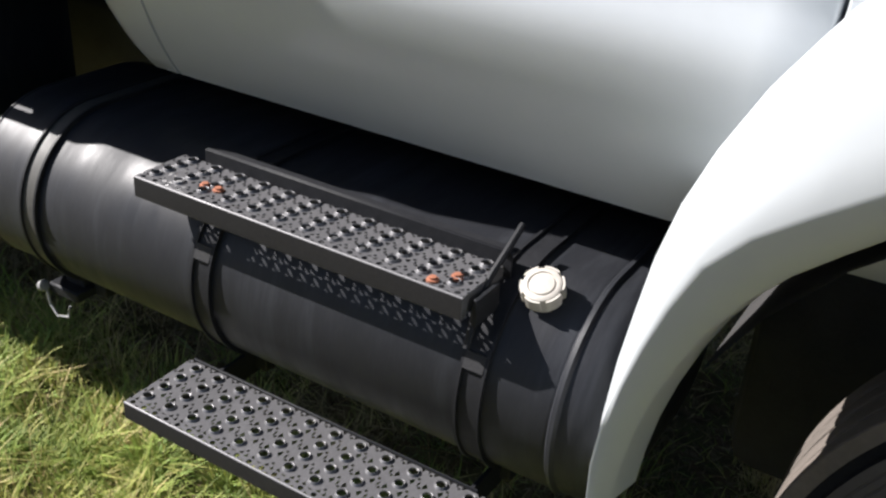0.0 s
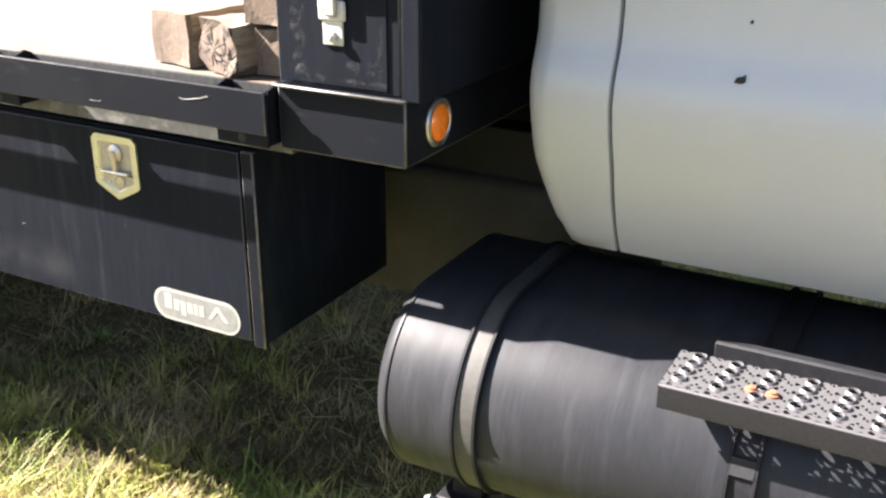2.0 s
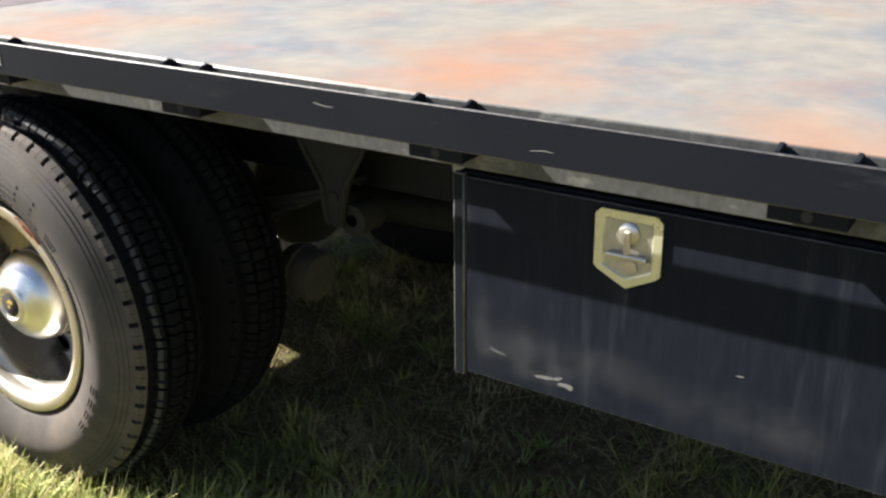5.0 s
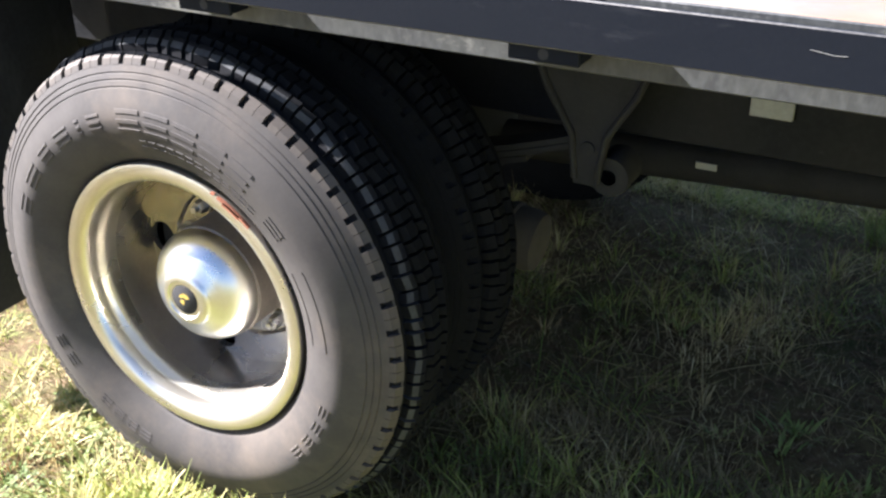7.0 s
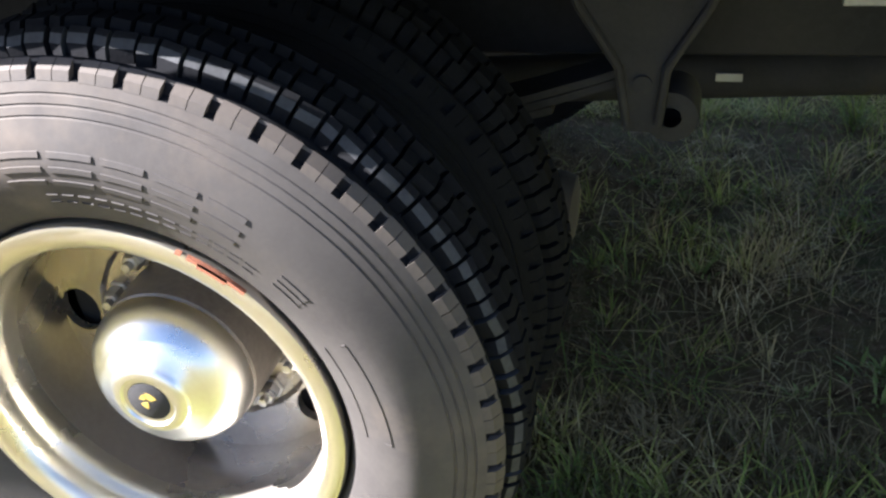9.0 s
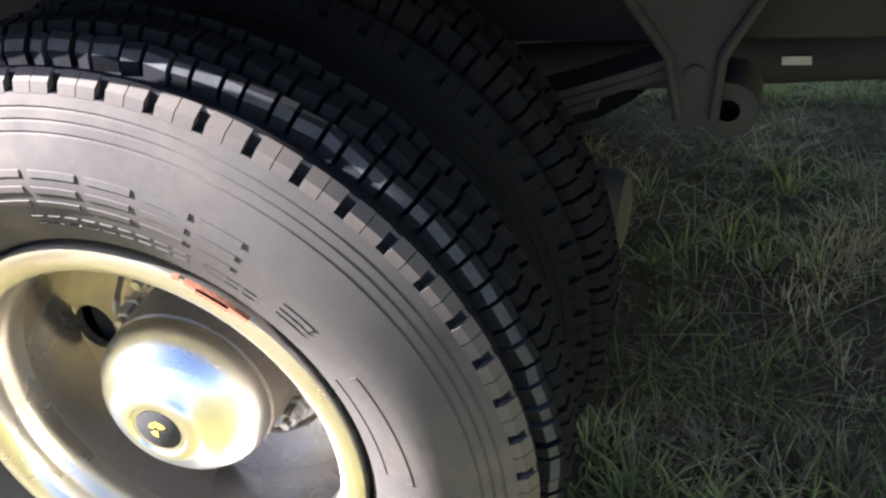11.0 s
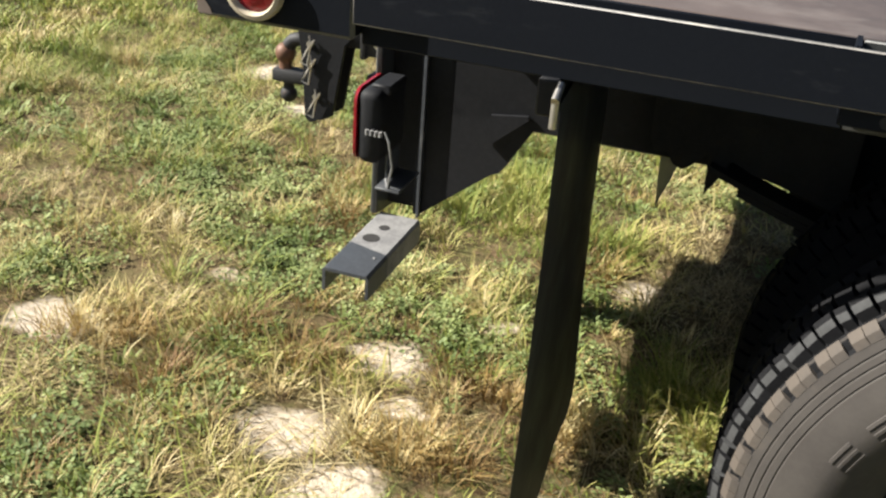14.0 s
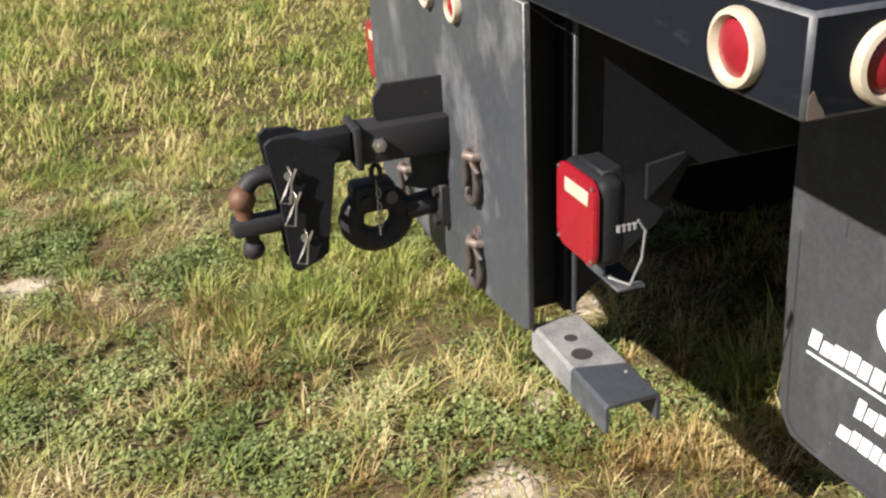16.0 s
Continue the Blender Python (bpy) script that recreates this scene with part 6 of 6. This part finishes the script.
# ---- grass ----
def blade_material(name, stops, seed):
    m = bpy.data.materials.new(name)
    m.use_nodes = True
    n, l = m.node_tree.nodes, m.node_tree.links
    b = n["Principled BSDF"]
    geo = n.new("ShaderNodeNewGeometry")
    tc = n.new("ShaderNodeTexCoord")
    no = n.new("ShaderNodeTexNoise")
    no.inputs["Scale"].default_value, no.inputs["Detail"].default_value = 2.6, 6
    l.new(tc.outputs["Object"], no.inputs["Vector"])
    ad = n.new("ShaderNodeMath")
    ad.operation = "MULTIPLY_ADD"
    ad.inputs[1].default_value, ad.inputs[2].default_value = 0.34, -0.42
    l.new(geo.outputs["Random Per Island"], ad.inputs[0])
    su = n.new("ShaderNodeMath")
    su.operation = "MULTIPLY_ADD"
    su.inputs[1].default_value = 1.5
    l.new(no.outputs["Fac"], su.inputs[0])
    l.new(ad.outputs[0], su.inputs[2])
    r = n.new("ShaderNodeValToRGB")
    while len(r.color_ramp.elements) < len(stops):
        r.color_ramp.elements.new(0.5)
    for e, (p, c) in zip(r.color_ramp.elements, stops):
        e.position, e.color = p, (*c, 1)
    l.new(su.outputs[0], r.inputs["Fac"])
    l.new(r.outputs["Color"], b.inputs["Base Color"])
    b.inputs["Roughness"].default_value = 0.6
    b.inputs["Specular IOR Level"].default_value = 0.3
    tr = n.new("ShaderNodeBsdfTranslucent")
    l.new(r.outputs["Color"], tr.inputs["Color"])
    mx = n.new("ShaderNodeMixShader")
    mx.inputs[0].default_value = 0.25
    l.new(b.outputs[0], mx.inputs[1])
    l.new(tr.outputs[0], mx.inputs[2])
    l.new(mx.outputs[0], n["Material Output"].inputs["Surface"])
    return m


GRASS = blade_material("grass_blades", [(0.28, (0.14, 0.19, 0.04)), (0.44, (0.25, 0.29, 0.06)), (0.57, (0.36, 0.35, 0.10)), (0.72, (0.50, 0.41, 0.19))], 1)
# brown for matted thatch, and for shade put into grass below the truck
THATCH_SHADE = blade_material("thatch_shade_blades", [(0.28, (0.11, 0.095, 0.045)), (0.46, (0.18, 0.14, 0.070)), (0.62, (0.27, 0.215, 0.11)), (0.78, (0.36, 0.29, 0.16))], 4)
WEED = blade_material("weed_leaves", [(0.25, (0.110, 0.155, 0.040)), (0.5, (0.190, 0.245, 0.068)), (0.75, (0.31, 0.345, 0.115))], 3)
LEAF = blade_material("leaf", [(0.25, (0.130, 0.175, 0.060)), (0.5, (0.215, 0.265, 0.095)), (0.75, (0.34, 0.37, 0.16))], 7)
STRAW = blade_material("straw_blades", [(0.25, (0.20, 0.115, 0.045)), (0.45, (0.42, 0.32, 0.14)), (0.62, (0.56, 0.47, 0.24)), (0.8, (0.72, 0.63, 0.38))], 2)

RUSSET = blade_material("russet_blades", [(0.28, (0.13, 0.072, 0.024)), (0.46, (0.27, 0.175, 0.058)), (0.62, (0.40, 0.29, 0.11)), (0.8, (0.50, 0.42, 0.18))], 6)
FRESH = blade_material("fresh_blades", [(0.28, (0.15, 0.24, 0.045)), (0.48, (0.24, 0.33, 0.065)), (0.66, (0.33, 0.39, 0.09)), (0.8, (0.42, 0.42, 0.14))], 5)


def mesh_of(name, mat_, label, pts, tris):
    me_ = bpy.data.meshes.new(name)
    me_.vertices.add(len(pts))
    me_.vertices.foreach_set("co", pts.reshape(-1))
    me_.loops.add(len(tris) * 3)
    me_.loops.foreach_set("vertex_index", tris.reshape(-1).astype(np.int32))
    me_.polygons.add(len(tris))
    me_.polygons.foreach_set("loop_start", np.arange(0, len(tris) * 3, 3, dtype=np.int32))
    me_.materials.append(mat_)
    me_.update(calc_edges=True)
    me_.validate()
    return tagged(new(name, me_), label, "grass", kind="stuff")


def strew(name, mat_, label, x, y, a, h, wd, ln, tip):
    """Blades of two joints, one mesh for the whole field."""
    n = len(x)
    z = np.array([ground_height(p, q) for p, q in zip(x.tolist(), y.tolist())])
    b = a + np.pi / 2
    pts = np.zeros((n, 5, 3))
    for i, (f, s_) in enumerate(((0, 0.7), (0, -0.7), (0.5, 1.0), (0.5, -1.0), (1, 0))):
        bend = f ** 1.35
        pts[:, i, 0] = x + s_ * wd / 2 * np.cos(a) + ln * bend * np.cos(b)
        pts[:, i, 1] = y + s_ * wd / 2 * np.sin(a) + ln * bend * np.sin(b)
        pts[:, i, 2] = z - 0.004 + h * (f - tip * f ** 2.5)
    base = (np.arange(n) * 5)[:, None]
    tris = np.concatenate([base + np.array([[0, 1, 3]]), base + np.array([[0, 3, 2]]), base + np.array([[2, 3, 4]])], axis=1).reshape(-1, 3)
    return mesh_of(name, mat_, label, pts.reshape(-1, 3), tris)


def patch(x, y, size, shift, at, steep):
    return min(1.0, max(0.0, 0.5 + steep * (smooth_noise(x, y, size, shift) - at)))


def spots(count, area, seed, odds):
    rg = np.random.default_rng(seed)
    x, y = rg.uniform(area[0], area[1], count), rg.uniform(area[2], area[3], count)
    k = np.array([odds(p, q) for p, q in zip(x.tolist(), y.tolist())]) > rg.uniform(0, 1, count)
    return rg, x[k], y[k]


def lawn(name, mat_, label, count, area, height, width, lean, seed, odds):
    rg, x, y = spots(count, area, seed, odds)
    n = len(x)
    h = height * rg.lognormal(0, 0.4, n) * np.array([(0.6 + 0.9 * patch(p, q, 3.4, 41.0, 0.0, 2.4)) * (0.62 + 0.62 * clump(p, q)) * (0.8 if behind(p, q) else 1.0) for p, q in zip(x.tolist(), y.tolist())])
    return strew(name, mat_, label, x, y, rg.uniform(0, 2 * np.pi, n), h, width * rg.uniform(0.6, 1.3, n), h * lean * rg.uniform(0.2, 1.6, n), 0.15)


def tufts(name, mat_, label, count, blades, area, height, width, spread, seed, odds):
    """Clumps whose blades fan out from one root."""
    rg, x, y = spots(count, area, seed, odds)
    n = len(x)
    size = np.repeat(rg.uniform(0.6, 1.35, n), blades)
    x, y = np.repeat(x, blades), np.repeat(y, blades)
    m = len(x)
    b = rg.uniform(0, 2 * np.pi, m)
    d = np.abs(rg.normal(0, spread, m)) * size
    h = height * size * rg.uniform(0.4, 1.2, m)
    return strew(name, mat_, label, x + d * np.cos(b), y + d * np.sin(b), b - np.pi / 2 + rg.normal(0, 0.5, m), h, width * rg.uniform(0.6, 1.3, m), h * rg.uniform(0.1, 1.2, m), 0.25)


def leafy(name, mat_, label, count, leaves, area, size, high, reach, seed, odds):
    """Low bushy weeds: small oval leaves in a loose dome round each root."""
    rg, x, y = spots(count, area, seed, odds)
    big = np.repeat(rg.uniform(0.5, 1.4, len(x)), leaves)
    x, y = np.repeat(x, leaves), np.repeat(y, leaves)
    n = len(x)
    a = rg.uniform(0, 2 * np.pi, n)
    d = reach * big * np.sqrt(rg.uniform(0, 1, n))
    x, y = x + d * np.cos(a), y + d * np.sin(a)
    z = np.array([ground_height(p, q) for p, q in zip(x.tolist(), y.tolist())])
    z += high * big * rg.uniform(0.15, 1.0, n) * (1.1 - 0.6 * d / (reach * big))
    turn = a + rg.normal(0, 0.7, n)
    tilt = rg.uniform(-0.5, 0.9, n)
    ln, wd = size * rg.uniform(0.7, 1.5, n), size * rg.uniform(0.28, 0.45, n)
    pts = np.zeros((n, 4, 3))
    for i, (f, s_) in enumerate(((0, 0), (0.45, 1), (1, 0), (0.45, -1))):
        pts[:, i, 0] = x + f * ln * np.cos(tilt) * np.cos(turn) - s_ * wd * np.sin(turn)
        pts[:, i, 1] = y + f * ln * np.cos(tilt) * np.sin(turn) + s_ * wd * np.cos(turn)
        pts[:, i, 2] = z + f * ln * np.sin(tilt) + abs(s_) * 0.18 * wd
    base = (np.arange(n) * 4)[:, None]
    return mesh_of(name, mat_, label, pts.reshape(-1, 3), np.concatenate([base + np.array([[0, 1, 2]]), base + np.array([[0, 2, 3]])], axis=1).reshape(-1, 3))


# where grass is thinned and browned to stand in for the truck's shade
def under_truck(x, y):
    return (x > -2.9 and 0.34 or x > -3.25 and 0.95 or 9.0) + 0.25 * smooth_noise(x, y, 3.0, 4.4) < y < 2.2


def behind(x, y):
    return -6.0 < x < -2.75 and y < 3.4


def clump(x, y):
    """1 in the middle of a grass clump, 0 in the gaps between clumps."""
    return patch(x, y, 8.5, 51.0, -0.04, 2.6)


def grassy(x, y):
    thin = 0.3 * patch(x, y, 2.7, 21.0, 0.04, 3.0)
    if behind(x, y):
        thin = 0.22 + 0.45 * patch(x, y, 2.7, 21.0, 0.04, 3.0) + 0.35 * blob(x, y, STRAWY, 5.0)
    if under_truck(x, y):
        thin += 0.80      # thinned below the truck to put shade into the ground
    gaps = 1.0
    if behind(x, y):
        gaps = 0.12 + 0.88 * clump(x, y)
    return max(0.03, 1.0 - 1.25 * bareness(x, y) - thin) * gaps


def green_part(x, y):
    if behind(x, y):
        return max(0.30 * patch(x, y, 2.3, 7.7, 0.02, 3.0), 0.9 * blob(x, y, WEEDY, 7.0)) * (0.25 + 0.75 * patch(x, y, 11.0, 61.0, -0.05, 3.0)) * max(0.0, 1 - 1.3 * bareness(x, y))
    return patch(x, y, 2.3, 7.7, 0.10, 3.0) * (0.25 + 0.75 * patch(x, y, 6.0, 1.7, 0.0, 3.0))


def dry_part(x, y):
    return max(0.05 + 0.30 * patch(x, y, 2.1, 12.0, 0.02, 3.0), blob(x, y, TUFTY, 3.0)) * (1 - 0.85 * bareness(x, y)) * (1 - 0.7 * blob(x, y, WEEDY, 7.0))


def strawy(x, y):
    return (0.40 + 0.35 * patch(x, y, 2.7, 21.0, 0.05, 3.0) + 0.6 * blob(x, y, STRAWY, 5.0)) * (1 - 0.80 * bareness(x, y)) * (1 - 0.75 * blob(x, y, WEEDY, 7.0))


lawn("grass", GRASS, "short uneven green and yellow grass", 300000, (-6.4, 2.4, -0.6, 3.6), 0.038, 0.0031, 1.5, 11, grassy)
# browner blades below the truck: shade put into the colour
lawn("browned_grass", THATCH_SHADE, "thin grass below the truck, shade put into its brown colour", 72000, (-3.25, 2.4, 0.2, 2.3), 0.040, 0.0030, 1.1, 27, lambda x, y: 0.55 if under_truck(x, y) else 0.0)
lawn("browned_grass", THATCH_SHADE, "brown matted thatch between the grass", 70000, (-6.4, -2.8, -0.6, 3.6), 0.020, 0.0032, 2.6, 29, lambda x, y: (0.15 + 0.6 * patch(x, y, 2.7, 21.0, 0.0, 3.0)) * (1 - 0.9 * bareness(x, y)))
lawn("fresh_grass", FRESH, "fresh bright green grass beside the fuel tank", 46000, (-0.5, 2.4, -0.6, 0.55), 0.042, 0.0032, 1.0, 31, lambda x, y: 0.35 + 0.65 * patch(x, y, 2.2, 5.0, 0.0, 3.0))
lawn("grass", GRASS, "uneven green and yellow grass farther off", 150000, (-12, 1.5, 3.6, 8.6), 0.050, 0.0078, 1.0, 12, grassy)
lawn("grass", GRASS, "thin uneven grass of the far field", 60000, (-17, 3.0, 8.6, 17.0), 0.060, 0.013, 0.9, 33, grassy)
lawn("grass", GRASS, "uneven grass behind the truck", 150000, (-12.5, -6.4, -1.0, 3.6), 0.044, 0.0075, 1.0, 15, grassy)
lawn("grass", GRASS, "uneven grass along the path beside the truck", 56000, (-12.0, 7.0, -6.0, -0.6), 0.050, 0.0110, 1.1, 41, lambda x, y: 0.9)
lawn("grass", GRASS, "uneven grass in front of the truck", 34000, (2.4, 8.0, -0.6, 8.0), 0.050, 0.0110, 1.1, 42, lambda x, y: 0.9)
tufts("weeds", WEED, "low clumps of green weeds in the grass", 5000, 20, (-6.4, -2.4, -0.6, 3.8), 0.046, 0.0085, 0.036, 16, green_part)
leafy("weeds", LEAF, "low bushy weeds with small grey-green leaves", 9500, 46, (-6.0, -2.8, -0.2, 3.4), 0.0125, 0.048, 0.045, 47, green_part)
tufts("weeds", WEED, "few green weeds along the truck", 700, 18, (-2.4, 2.4, -0.6, 1.8), 0.045, 0.0080, 0.030, 19, green_part)
tufts("fresh_grass", GRASS, "fresh pale green grass below the tow hitch", 900, 22, (-4.6, -3.3, 1.5, 2.5), 0.110, 0.0034, 0.035, 43, lambda x, y: 0.8 * blob(x, y, FRESHLY, 9.0))
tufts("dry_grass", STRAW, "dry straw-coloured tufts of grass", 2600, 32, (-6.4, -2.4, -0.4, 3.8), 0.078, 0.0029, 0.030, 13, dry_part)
tufts("dry_grass", RUSSET, "tall reddish-brown tufts of old grass", 1500, 34, (-5.4, -3.0, 0.2, 2.4), 0.088, 0.0032, 0.034, 45, lambda x, y: 0.9 * blob(x, y, TUFTY, 3.0) + 0.03)
tufts("dry_grass", STRAW, "few dry tufts of grass along the truck", 200, 26, (-2.4, 2.4, -0.4, 1.6), 0.075, 0.0026, 0.022, 18, lambda x, y: 0.5)
tufts("tall_grass", GRASS, "taller green tufts of grass", 3200, 30, (-6.4, 2.4, -0.4, 3.8), 0.090, 0.0036, 0.028, 17, lambda x, y: (0.2 if behind(x, y) else 0.6) * patch(x, y, 1.6, 30.0, 0.05, 3.0) * max(0.0, 1 - 1.3 * bareness(x, y)))
tufts("tall_grass", GRASS, "tall yellow-green grass round the rear wheel", 110, 44, (-2.8, -1.55, -0.22, 0.05), 0.165, 0.0040, 0.034, 22, lambda x, y: 0.85)
tufts("tall_grass", GRASS, "green grass along the edge of the truck's shade", 760, 34, (-2.1, 1.4, -0.45, 0.55), 0.090, 0.0040, 0.030, 24, lambda x, y: 0.7)
# these tufts take the brown blades so their colour holds the deck's shade
tufts("dry_grass", THATCH_SHADE, "grass below the deck, shade put into its dull colour", 420, 30, (-2.1, -0.3, 0.0, 0.75), 0.075, 0.0032, 0.030, 46, lambda x, y: 0.8)
tufts("tall_grass", GRASS, "tall dry grass behind the mud flap", 26, 44, (-3.25, -2.95, 0.85, 1.15), 0.170, 0.0036, 0.030, 23, lambda x, y: 0.9)
lawn("straw", STRAW, "dry straw lying flat on the soil along the truck", 30000, (-2.8, 2.0, -0.6, 3.6), 0.013, 0.0034, 6.0, 14, lambda x, y: 0.34 if y > 0.4 else 0.16)
lawn("straw", STRAW, "dry straw lying flat between the weeds", 80000, (-6.4, -2.8, -0.6, 3.6), 0.012, 0.0031, 4.2, 44, strawy)
